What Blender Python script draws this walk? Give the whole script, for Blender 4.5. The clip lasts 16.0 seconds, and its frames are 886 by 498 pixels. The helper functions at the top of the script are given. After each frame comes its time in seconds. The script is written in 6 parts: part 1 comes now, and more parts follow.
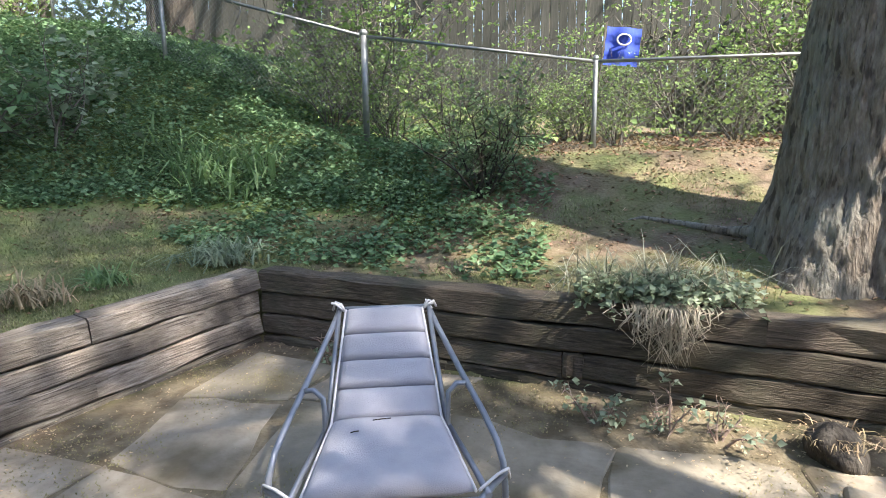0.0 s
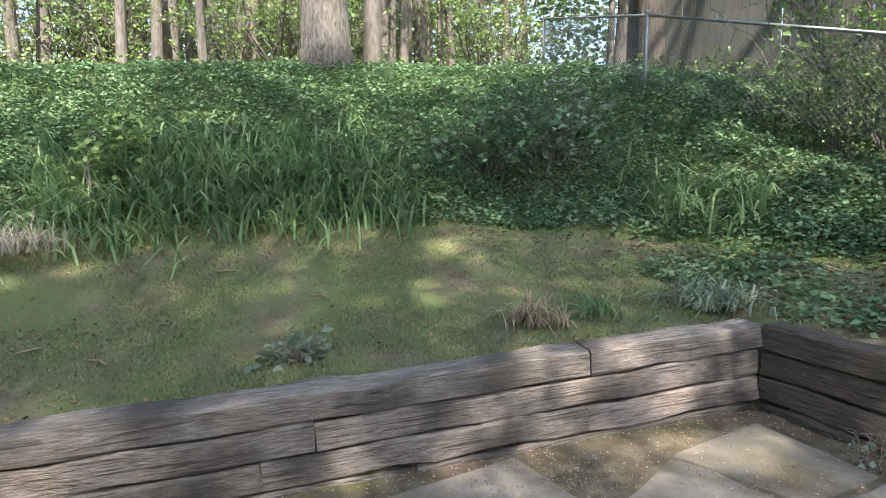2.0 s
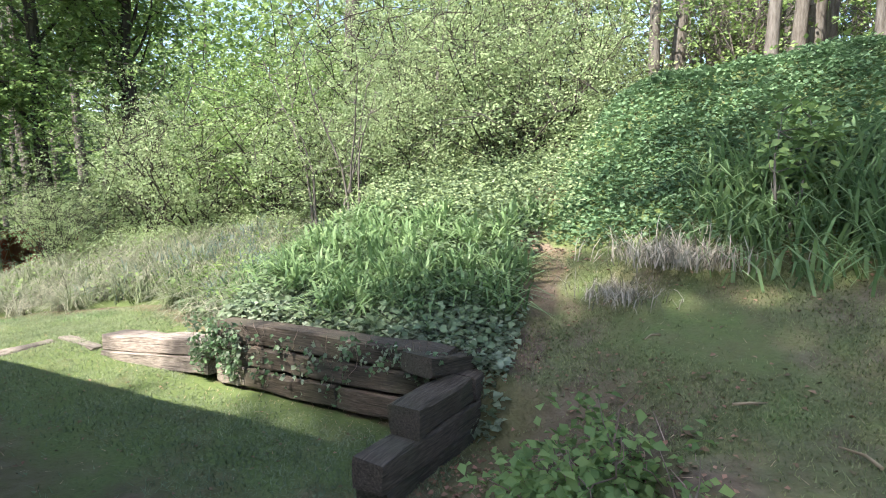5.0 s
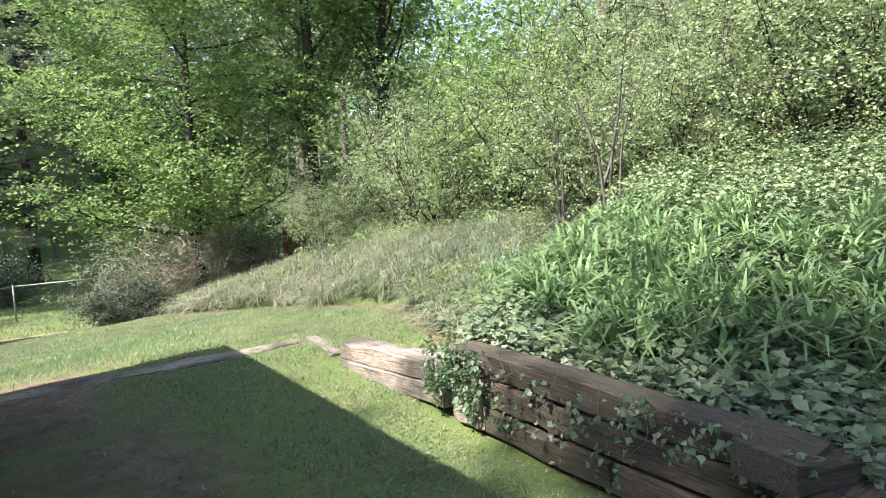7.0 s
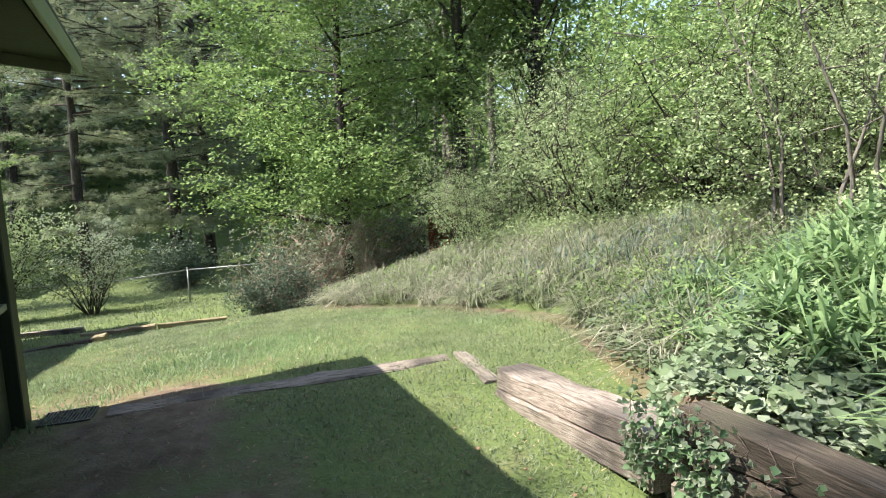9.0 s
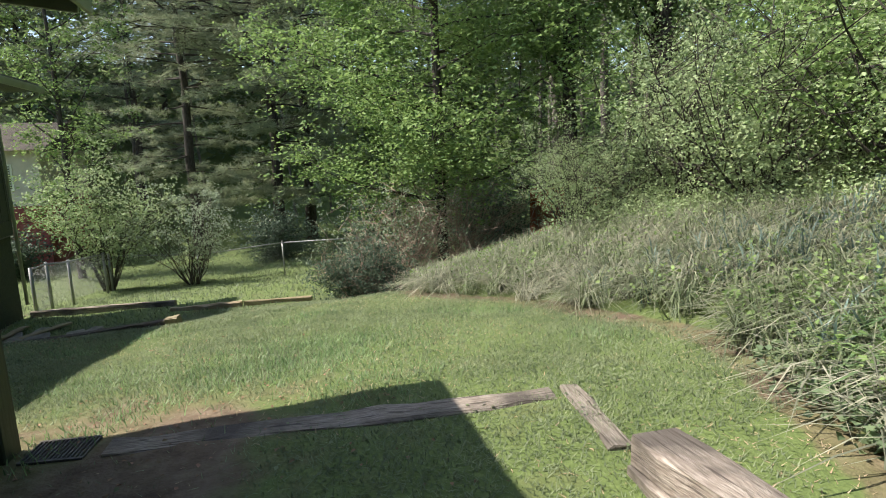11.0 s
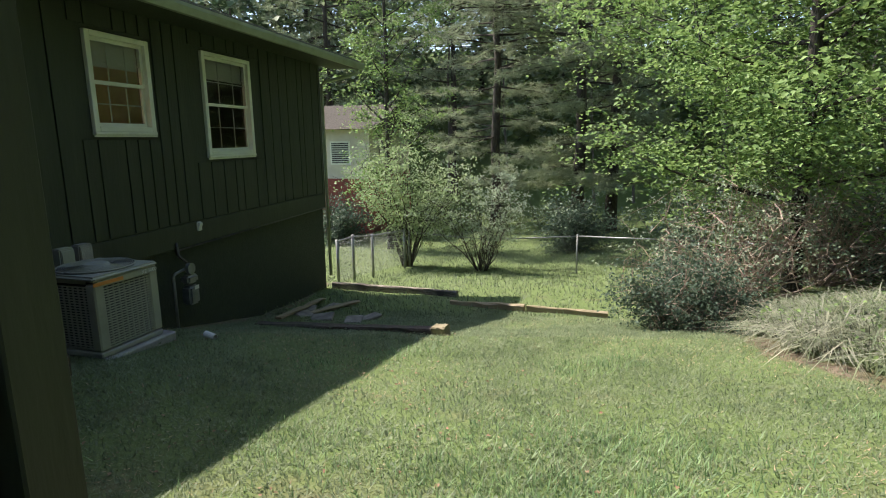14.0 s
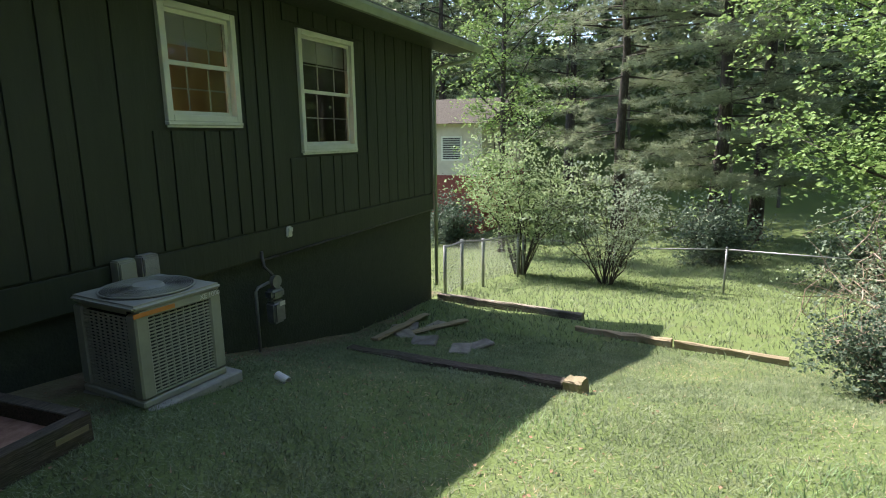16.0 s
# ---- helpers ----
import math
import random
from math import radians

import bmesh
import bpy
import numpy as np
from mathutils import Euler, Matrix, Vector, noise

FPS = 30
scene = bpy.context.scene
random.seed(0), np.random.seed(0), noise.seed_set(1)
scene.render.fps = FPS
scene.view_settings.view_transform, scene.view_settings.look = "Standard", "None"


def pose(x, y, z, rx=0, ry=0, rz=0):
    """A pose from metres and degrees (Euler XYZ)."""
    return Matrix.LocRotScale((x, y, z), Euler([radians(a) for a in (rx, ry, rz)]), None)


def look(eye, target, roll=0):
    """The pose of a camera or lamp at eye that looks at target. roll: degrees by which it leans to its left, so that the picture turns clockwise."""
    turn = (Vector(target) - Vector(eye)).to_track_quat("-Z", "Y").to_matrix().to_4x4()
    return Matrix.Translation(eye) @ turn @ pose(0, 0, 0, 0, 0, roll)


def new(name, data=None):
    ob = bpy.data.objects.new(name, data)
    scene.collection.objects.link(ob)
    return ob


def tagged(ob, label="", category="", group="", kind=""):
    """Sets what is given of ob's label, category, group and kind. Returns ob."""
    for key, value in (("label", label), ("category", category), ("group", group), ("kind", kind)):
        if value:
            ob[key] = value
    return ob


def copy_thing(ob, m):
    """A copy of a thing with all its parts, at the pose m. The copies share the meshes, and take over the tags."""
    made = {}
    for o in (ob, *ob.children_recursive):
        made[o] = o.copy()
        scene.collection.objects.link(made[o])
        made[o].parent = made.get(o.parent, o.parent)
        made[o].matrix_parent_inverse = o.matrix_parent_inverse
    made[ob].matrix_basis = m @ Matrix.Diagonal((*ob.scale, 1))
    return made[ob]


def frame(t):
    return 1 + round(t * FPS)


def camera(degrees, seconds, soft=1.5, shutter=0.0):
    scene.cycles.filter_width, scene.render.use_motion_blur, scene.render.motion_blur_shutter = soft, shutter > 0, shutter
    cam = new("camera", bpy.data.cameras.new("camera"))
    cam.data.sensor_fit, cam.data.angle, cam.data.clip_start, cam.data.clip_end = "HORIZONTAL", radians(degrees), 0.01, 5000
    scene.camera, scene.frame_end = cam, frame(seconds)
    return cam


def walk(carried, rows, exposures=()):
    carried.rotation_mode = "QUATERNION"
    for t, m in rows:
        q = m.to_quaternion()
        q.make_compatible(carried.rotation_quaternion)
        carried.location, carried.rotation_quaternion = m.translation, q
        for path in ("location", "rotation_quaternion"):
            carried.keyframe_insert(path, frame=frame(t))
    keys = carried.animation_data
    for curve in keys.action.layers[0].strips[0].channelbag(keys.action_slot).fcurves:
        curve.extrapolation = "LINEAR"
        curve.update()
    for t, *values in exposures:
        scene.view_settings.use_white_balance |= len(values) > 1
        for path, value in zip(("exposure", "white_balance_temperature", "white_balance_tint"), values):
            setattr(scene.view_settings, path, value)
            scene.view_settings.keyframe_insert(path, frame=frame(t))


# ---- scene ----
cam = camera(75.9, 16.0, soft=1.0)
PATH = [
    (0, (1.89, -0.76, 1.434), (1.409, 1.153, 1.103), -0.7),
    (0.5, (1.724, -0.651, 1.448), (0.918, 1.153, 1.139), -0.3),
    (1, (1.587, -0.585, 1.472), (0.474, 1.054, 1.197), -0.2),
    (1.5, (1.422, -0.627, 1.478), (0.039, 0.798, 1.24), 0.2),
    (2, (1.199, -0.714, 1.473), (-0.42, 0.436, 1.24), 0.2),
    (2.5, (0.975, -0.831, 1.481), (-0.811, 0.039, 1.248), 0.2),
    (3, (0.778, -0.926, 1.482), (-1.111, -0.309, 1.254), 0.3),
    (3.5, (0.534, -0.991, 1.485), (-1.422, -0.637, 1.258), 0.3),
    (4, (0.299, -1.092, 1.488), (-1.687, -1.045, 1.262), 0.4),
    (4.5, (0.076, -1.295, 1.473), (-1.89, -1.584, 1.249), 0.4),
    (5, (-0.116, -1.526, 1.499), (-2.018, -2.101, 1.274), 0.3),
    (7.5, (-1.353, -2.551, 1.462), (-2.791, -3.918, 1.215), -1.3),
    (8, (-1.522, -2.799, 1.465), (-2.887, -4.238, 1.211), -1.4),
    (8.5, (-1.696, -3.083, 1.426), (-2.951, -4.62, 1.172), -1.5),
    (9, (-1.812, -3.349, 1.426), (-2.963, -4.962, 1.16), -1.6),
    (11.5, (-2.752, -4.87, 1.368), (-3.465, -6.701, 0.998), -1.8),
    (12, (-2.829, -5.254, 1.347), (-3.378, -7.141, 0.972), -1.7),
    (12.5, (-2.888, -5.638, 1.295), (-3.262, -7.567, 0.925), -1.5),
    (13, (-2.98, -6.006, 1.298), (-3.153, -7.963, 0.922), -1.2),
    (13.5, (-2.981, -6.415, 1.275), (-2.996, -8.379, 0.895), -0.9),
    (14, (-2.912, -6.834, 1.288), (-2.773, -8.792, 0.908), -0.8),
    (14.5, (-2.867, -7.252, 1.264), (-2.591, -9.196, 0.885), -0.8),
    (15, (-2.749, -7.645, 1.256), (-2.353, -9.568, 0.876), -0.7),
    (15.5, (-2.619, -8.005, 1.268), (-2.141, -9.908, 0.883), -0.7),
    (16, (-2.513, -8.365, 1.249), (-2.006, -10.26, 0.86), -0.7),
]
walk(cam, [(t, look(eye, target, roll)) for t, eye, target, roll in PATH],
     [(0, 1.75, 6700, 12), (1, 1.85, 6700, 12), (2.5, 1.75, 6700, 13), (4, 1.65, 6500, 13), (5, 1.65, 6500, 14), (8.5, 1.5, 6600, 13), (12, 0.8, 6700, 12), (14, 1.1, 6600, 14), (16, 1.45, 6500, 15)])

# ---- world, sun, exposure ----
SUN_FROM = Vector((3.2, -1.72, 4.5)).normalized()
world = bpy.data.worlds.new("world")
scene.world = world
world.use_nodes = True
wn = world.node_tree.nodes
sky = wn.new("ShaderNodeTexSky")
sky.sky_type = "NISHITA"
sky.sun_disc = False
sky.sun_elevation = math.asin(SUN_FROM.z)
sky.sun_rotation = math.atan2(SUN_FROM.x, SUN_FROM.y)
wn["Background"].inputs["Strength"].default_value = 0.15
world.node_tree.links.new(sky.outputs["Color"], wn["Background"].inputs["Color"])
sun = new("sun", bpy.data.lights.new("sun", "SUN"))
sun.data.energy = 5.0
sun.data.angle = radians(0.6)
sun.data.color = (1.0, 0.95, 0.86)
sun.matrix_world = look((30, -20, 40), Vector((30, -20, 40)) - SUN_FROM)


# ---- materials ----
def material(name, stops, scale=4.0, rough=0.8, bump=0.3, bump_scale=None, metal=0.0, stretch=None, island=0.0, per_object=0.0,
             translucent=0.0, detail=8.0, spec=0.4, coords="Object", stain=None, crack=None):
    """A procedural material: stops are the colours of the grain, stain = (colour, scale, amount) lies over it in patches."""
    m = bpy.data.materials.new(name)
    m.use_nodes = True
    nt = m.node_tree
    n, l = nt.nodes, nt.links
    bsdf = n["Principled BSDF"]
    bsdf.inputs["Roughness"].default_value = rough
    bsdf.inputs["Metallic"].default_value = metal
    bsdf.inputs["Specular IOR Level"].default_value = spec
    tc = n.new("ShaderNodeTexCoord")
    mp = n.new("ShaderNodeMapping")
    l.new(tc.outputs[coords], mp.inputs["Vector"])
    if stretch:
        mp.inputs["Scale"].default_value = stretch
    tx = n.new("ShaderNodeTexNoise")
    tx.inputs["Scale"].default_value = scale
    tx.inputs["Detail"].default_value = detail
    tx.inputs["Roughness"].default_value = 0.62
    l.new(mp.outputs[0], tx.inputs["Vector"])
    ramp = n.new("ShaderNodeValToRGB")
    el = ramp.color_ramp.elements
    el[0].position, el[1].position = 0.3, 0.7
    el[0].color, el[1].color = (*stops[0], 1), (*stops[-1], 1)
    for i, c in enumerate(stops[1:-1]):
        e = el.new(0.3 + 0.4 * (i + 1) / (len(stops) - 1))
        e.color = (*c, 1)
    l.new(tx.outputs[0], ramp.inputs[0])
    col = ramp.outputs[0]
    if stain:
        sx = n.new("ShaderNodeTexNoise")
        sx.inputs["Scale"].default_value = stain[1]
        sx.inputs["Detail"].default_value = 5
        l.new(tc.outputs[coords], sx.inputs["Vector"])
        sr = n.new("ShaderNodeMapRange")
        sr.inputs["From Min"].default_value, sr.inputs["From Max"].default_value = 0.45, 0.65
        sr.inputs["To Max"].default_value = stain[2]
        l.new(sx.outputs[0], sr.inputs[0])
        mx = n.new("ShaderNodeMix")
        mx.data_type = "RGBA"
        l.new(sr.outputs[0], mx.inputs[0])
        l.new(col, mx.inputs[6])
        mx.inputs[7].default_value = (*stain[0], 1)
        col = mx.outputs[2]
    if crack:
        cm = n.new("ShaderNodeMapping")
        cm.inputs["Scale"].default_value = crack[1]
        l.new(tc.outputs[coords], cm.inputs["Vector"])
        cx = n.new("ShaderNodeTexNoise")
        cx.inputs["Scale"].default_value = 4.0
        cx.inputs["Detail"].default_value = 4
        l.new(cm.outputs[0], cx.inputs["Vector"])
        cr = n.new("ShaderNodeMapRange")
        cr.inputs["From Min"].default_value, cr.inputs["From Max"].default_value = 0.43, 0.36
        cr.inputs["To Max"].default_value = 0.7
        l.new(cx.outputs[0], cr.inputs[0])
        cm2 = n.new("ShaderNodeMix")
        cm2.data_type = "RGBA"
        l.new(cr.outputs[0], cm2.inputs[0])
        l.new(col, cm2.inputs[6])
        cm2.inputs[7].default_value = (*crack[0], 1)
        col = cm2.outputs[2]
    if island or per_object:
        src = n.new("ShaderNodeNewGeometry").outputs["Random Per Island"] if island else n.new("ShaderNodeObjectInfo").outputs["Random"]
        amount = island or per_object
        hv = n.new("ShaderNodeHueSaturation")
        mr = n.new("ShaderNodeMapRange")
        mr.inputs["To Min"].default_value, mr.inputs["To Max"].default_value = 1 - amount, 1 + amount
        l.new(src, mr.inputs[0])
        l.new(mr.outputs[0], hv.inputs["Value"])
        mh = n.new("ShaderNodeMapRange")
        mh.inputs["To Min"].default_value, mh.inputs["To Max"].default_value = 0.5 + 0.05 * amount, 0.5 - 0.05 * amount
        l.new(src, mh.inputs[0])
        l.new(mh.outputs[0], hv.inputs["Hue"])
        l.new(col, hv.inputs["Color"])
        col = hv.outputs[0]
    l.new(col, bsdf.inputs["Base Color"])
    if bump:
        bx = n.new("ShaderNodeTexNoise")
        bx.inputs["Scale"].default_value = bump_scale or scale * 3
        bx.inputs["Detail"].default_value = 6
        l.new(mp.outputs[0], bx.inputs["Vector"])
        bp = n.new("ShaderNodeBump")
        bp.inputs["Strength"].default_value = bump
        bp.inputs["Distance"].default_value = 0.02
        l.new(bx.outputs[0], bp.inputs["Height"])
        l.new(bp.outputs[0], bsdf.inputs["Normal"])
    if translucent:
        tr = n.new("ShaderNodeBsdfTranslucent")
        ms = n.new("ShaderNodeMixShader")
        ms.inputs[0].default_value = translucent
        l.new(col, tr.inputs["Color"])
        l.new(bsdf.outputs[0], ms.inputs[1])
        l.new(tr.outputs[0], ms.inputs[2])
        l.new(ms.outputs[0], n["Material Output"].inputs["Surface"])
    return m


def leaf_material(name, dark, light, translucent=0.35, rough=0.6, vary=0.26):
    dark, light = [(c[0] + 0.05 * c[1], c[1], c[2] + 0.15 * c[1]) for c in (dark, light)]
    return material(name, [dark, light], 3.0, rough, 0, island=vary, translucent=translucent + 0.03, spec=0.25)


M = {}
M["timber"] = material("weathered_timber", [(0.14, 0.115, 0.09), (0.25, 0.212, 0.175), (0.39, 0.35, 0.3)], 6, 0.88, 0.6, 12, stretch=(1.6, 12, 14),
                       per_object=0.22, stain=((0.06, 0.052, 0.045), 2.2, 0.85), crack=((0.03, 0.023, 0.018), (0.5, 14, 22)))
# Dark copy of the weathered timber: shade is put into its grain colours.
M["timber_shaded"] = material("shaded_timber", [(0.045, 0.035, 0.026), (0.085, 0.067, 0.05), (0.15, 0.123, 0.095)], 6, 0.88, 0.55, 12, stretch=(1.6, 12, 14),
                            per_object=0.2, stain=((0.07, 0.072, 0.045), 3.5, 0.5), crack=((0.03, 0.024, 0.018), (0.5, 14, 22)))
M["board"] = material("new_lumber", [(0.2, 0.155, 0.09), (0.31, 0.25, 0.155)], 5, 0.7, 0.3, 14, stretch=(1, 12, 12), per_object=0.15)
M["flagstone"] = material("flagstone", [(0.2, 0.168, 0.128), (0.3, 0.257, 0.2), (0.4, 0.35, 0.28)], 3, 0.88, 0.5, 25, per_object=0.16,
                          stain=((0.11, 0.085, 0.045), 1.9, 0.85))
M["bark"] = material("bark", [(0.1, 0.078, 0.058), (0.21, 0.175, 0.14), (0.34, 0.3, 0.25)], 9, 0.95, 1.0, 16, stretch=(3, 3, 0.8),
                     stain=((0.23, 0.25, 0.22), 3.0, 0.5), crack=((0.04, 0.033, 0.027), (7, 7, 1.6)))
M["bark_dark"] = material("dark_bark", [(0.02, 0.017, 0.014), (0.06, 0.05, 0.04), (0.1, 0.09, 0.075)], 7, 0.95, 1.0, 16, stretch=(3, 3, 0.6))
M["bark_pale"] = material("pale_bark", [(0.075, 0.064, 0.052), (0.13, 0.116, 0.098), (0.2, 0.182, 0.158)], 7, 0.95, 0.8, 16, stretch=(3, 3, 0.6))
M["bark_grey"] = material("grey_bark", [(0.06, 0.052, 0.044), (0.12, 0.107, 0.092), (0.185, 0.168, 0.148)], 8, 0.95, 1.0, 16, stretch=(3, 3, 0.7), crack=((0.03, 0.025, 0.02), (7, 7, 1.4)))
M["twig"] = material("dry_twigs", [(0.2, 0.14, 0.11), (0.4, 0.31, 0.25)], 7, 0.9, 0, island=0.3)
M["straw"] = material("dry_straw", [(0.3, 0.22, 0.13), (0.5, 0.4, 0.26)], 7, 0.9, 0, island=0.35, translucent=0.2)
M["straw_grey"] = material("bleached_grass", [(0.3, 0.265, 0.2), (0.48, 0.44, 0.36)], 7, 0.9, 0, island=0.35, translucent=0.2)
M["leaf_ivy"] = leaf_material("ivy_leaves", (0.105, 0.2, 0.07), (0.18, 0.31, 0.11), 0.3, 0.45, 0.34)
M["leaf_lily"] = leaf_material("strap_leaves", (0.13, 0.24, 0.065), (0.25, 0.39, 0.12), 0.36, 0.42, 0.32)
M["leaf_maple"] = leaf_material("maple_leaves", (0.14, 0.24, 0.045), (0.25, 0.39, 0.08), 0.34)
M["leaf_woods"] = leaf_material("woodland_leaves", (0.12, 0.185, 0.07), (0.2, 0.29, 0.115), 0.3)
M["leaf_thicket"] = leaf_material("thicket_leaves", (0.22, 0.32, 0.1), (0.37, 0.48, 0.19), 0.34, vary=0.18)
M["leaf_pale"] = leaf_material("pale_leaves", (0.19, 0.27, 0.13), (0.34, 0.42, 0.24), 0.35)
M["leaf_shrub"] = leaf_material("shrub_leaves", (0.055, 0.09, 0.045), (0.1, 0.155, 0.08), 0.3)
M["leaf_grey"] = leaf_material("liriope_leaves", (0.17, 0.2, 0.1), (0.36, 0.37, 0.23), 0.3, vary=0.45)
M["leaf_blue"] = leaf_material("bulb_leaves", (0.12, 0.2, 0.14), (0.22, 0.32, 0.24), 0.3)
M["needle"] = leaf_material("pine_needles", (0.23, 0.29, 0.13), (0.37, 0.44, 0.22), 0.3)
M["grass"] = leaf_material("lawn_grass", (0.12, 0.17, 0.06), (0.24, 0.3, 0.13), 0.35, 0.5, 0.3)
M["moss"] = leaf_material("moss_and_thin_grass", (0.15, 0.19, 0.055), (0.26, 0.29, 0.1), 0.3, 0.7, 0.3)
M["patio_moss"] = leaf_material("patio_moss", (0.19, 0.18, 0.06), (0.3, 0.28, 0.11), 0.2, 0.85, 0.3)
M["litter"] = material("dry_leaf_litter", [(0.13, 0.075, 0.04), (0.32, 0.21, 0.13)], 9, 0.9, 0, island=0.5)
M["siding"] = material("dark_green_siding", [(0.03, 0.037, 0.024), (0.043, 0.052, 0.034)], 6, 0.6, 0.25, 30, stretch=(1, 1, 0.15), stain=((0.042, 0.047, 0.033), 1.2, 0.4))
M["foundation"] = material("painted_block", [(0.026, 0.033, 0.021), (0.038, 0.047, 0.03)], 9, 0.75, 0.5, 40)
M["trim"] = material("white_window_trim", [(0.6, 0.62, 0.52), (0.72, 0.74, 0.64)], 5, 0.5, 0.05)
M["fascia"] = material("pale_green_gutter", [(0.25, 0.29, 0.21), (0.34, 0.38, 0.28)], 3, 0.45, 0.05, stain=((0.14, 0.16, 0.1), 3, 0.5))
M["shingle"] = material("asphalt_shingles", [(0.06, 0.062, 0.065), (0.16, 0.165, 0.165)], 40, 0.95, 0.6, 80, per_object=0.2)
M["galv"] = material("galvanised_steel", [(0.2, 0.21, 0.21), (0.3, 0.31, 0.31)], 12, 0.5, 0.1, metal=0.7)
M["tube"] = material("grey_painted_tube", [(0.19, 0.21, 0.25), (0.26, 0.28, 0.33)], 20, 0.35, 0.05, metal=0.35)
M["cushion"] = material("grey_lilac_cushion", [(0.33, 0.325, 0.37), (0.41, 0.405, 0.45)], 6, 0.9, 0.25, 220, stain=((0.33, 0.32, 0.34), 3, 0.35))
M["tie"] = material("cushion_ties", [(0.55, 0.54, 0.56), (0.66, 0.65, 0.66)], 20, 0.9, 0.1)
M["ac"] = material("beige_grey_enamel", [(0.29, 0.295, 0.235), (0.37, 0.375, 0.31)], 5, 0.5, 0.05, stain=((0.25, 0.25, 0.2), 4, 0.3))
M["ac_dark"] = material("dark_condenser_core", [(0.02, 0.022, 0.02), (0.04, 0.042, 0.04)], 10, 0.7, 0.1)
M["concrete"] = material("concrete", [(0.25, 0.24, 0.22), (0.36, 0.35, 0.32)], 8, 0.9, 0.3, 50)
M["iron"] = material("cast_iron", [(0.06, 0.06, 0.055), (0.13, 0.12, 0.11)], 12, 0.6, 0.3, metal=0.5)
M["fence_wood"] = material("grey_fence_boards", [(0.05, 0.05, 0.042), (0.1, 0.098, 0.085)], 4, 0.9, 0.3, 14, stretch=(12, 12, 1), per_object=0.2)
M["blue"] = material("blue_cloth", [(0.03, 0.06, 0.35), (0.05, 0.1, 0.5)], 6, 0.8, 0.3)
M["red"] = material("red_painted_boards", [(0.2, 0.05, 0.025), (0.3, 0.08, 0.04)], 5, 0.8, 0.2)
M["brick"] = material("red_brick", [(0.16, 0.05, 0.035), (0.26, 0.09, 0.06)], 8, 0.85, 0.4, 40, per_object=0.2)
M["cream"] = material("cream_siding", [(0.5, 0.46, 0.36), (0.6, 0.56, 0.45)], 3, 0.8, 0.1)
M["curtain"] = material("room_interior", [(0.3, 0.2, 0.1), (0.5, 0.34, 0.16)], 2, 0.8, 0)
M["blind"] = material("roller_blind", [(0.4, 0.42, 0.36), (0.48, 0.5, 0.44)], 4, 0.8, 0)
M["pvc"] = material("white_plastic", [(0.6, 0.6, 0.57), (0.7, 0.7, 0.66)], 6, 0.5, 0)
M["orange"] = material("orange_label", [(0.55, 0.2, 0.05), (0.65, 0.27, 0.08)], 6, 0.5, 0)
M["stone"] = material("field_stone", [(0.14, 0.12, 0.1), (0.3, 0.27, 0.23)], 6, 0.9, 0.6, 20, per_object=0.2)
glass = bpy.data.materials.new("window_glass")
glass.use_nodes = True
glass.node_tree.nodes["Principled BSDF"].inputs["Transmission Weight"].default_value = 1.0
glass.node_tree.nodes["Principled BSDF"].inputs["Roughness"].default_value = 0.02
glass.node_tree.nodes["Principled BSDF"].inputs["IOR"].default_value = 1.45
M["glass"] = glass


# ---- mesh helpers ----
def fast_mesh(name, verts, tris, mat, smooth=False):
    """A mesh from arrays of vertices (n, 3) and triangles (m, 3)."""
    verts, tris = np.asarray(verts, np.float32), np.asarray(tris, np.int32)
    me = bpy.data.meshes.new(name)
    me.vertices.add(len(verts))
    me.vertices.foreach_set("co", verts.ravel())
    me.loops.add(tris.size)
    me.loops.foreach_set("vertex_index", tris.ravel())
    me.polygons.add(len(tris))
    me.polygons.foreach_set("loop_start", np.arange(0, tris.size, 3, dtype=np.int32))
    me.update(calc_edges=True)
    me.materials.append(mat)
    if smooth:
        me.polygons.foreach_set("use_smooth", np.ones(len(tris), bool))
    return me


def part(name, data, mat, parent, label="", m=None):
    """Links a bmesh or a mesh as one object under a thing or a part."""
    if isinstance(data, bmesh.types.BMesh):
        me = bpy.data.meshes.new(name)
        data.to_mesh(me)
        data.free()
        me.materials.append(mat)
    else:
        me = data
    ob = new(name, me)
    if parent:
        ob.parent = parent
    if m is not None:
        ob.matrix_basis = m
    if label:
        ob["label"] = label
    return ob


def thing(name, label, category, at=None, group="", kind=""):
    ob = new(name)
    ob.empty_display_size = 0.1
    if at is not None:
        ob.matrix_basis = at
    return tagged(ob, label, category, group, kind)


def box(bm, sx, sy, sz, m=None, bevel=0.0, segments=1):
    """A box centred on m's place."""
    m = m or Matrix()
    made = bmesh.ops.create_cube(bm, size=1.0, matrix=m @ Matrix.Diagonal((sx, sy, sz, 1)))
    if bevel:
        vs = set(made["verts"])
        bmesh.ops.bevel(bm, geom=[e for e in bm.edges if e.verts[0] in vs and e.verts[1] in vs], offset=bevel, segments=segments, affect="EDGES")
    return bm


def boxed(sx, sy, sz, m=None, bevel=0.0, segments=1):
    return box(bmesh.new(), sx, sy, sz, m, bevel, segments)


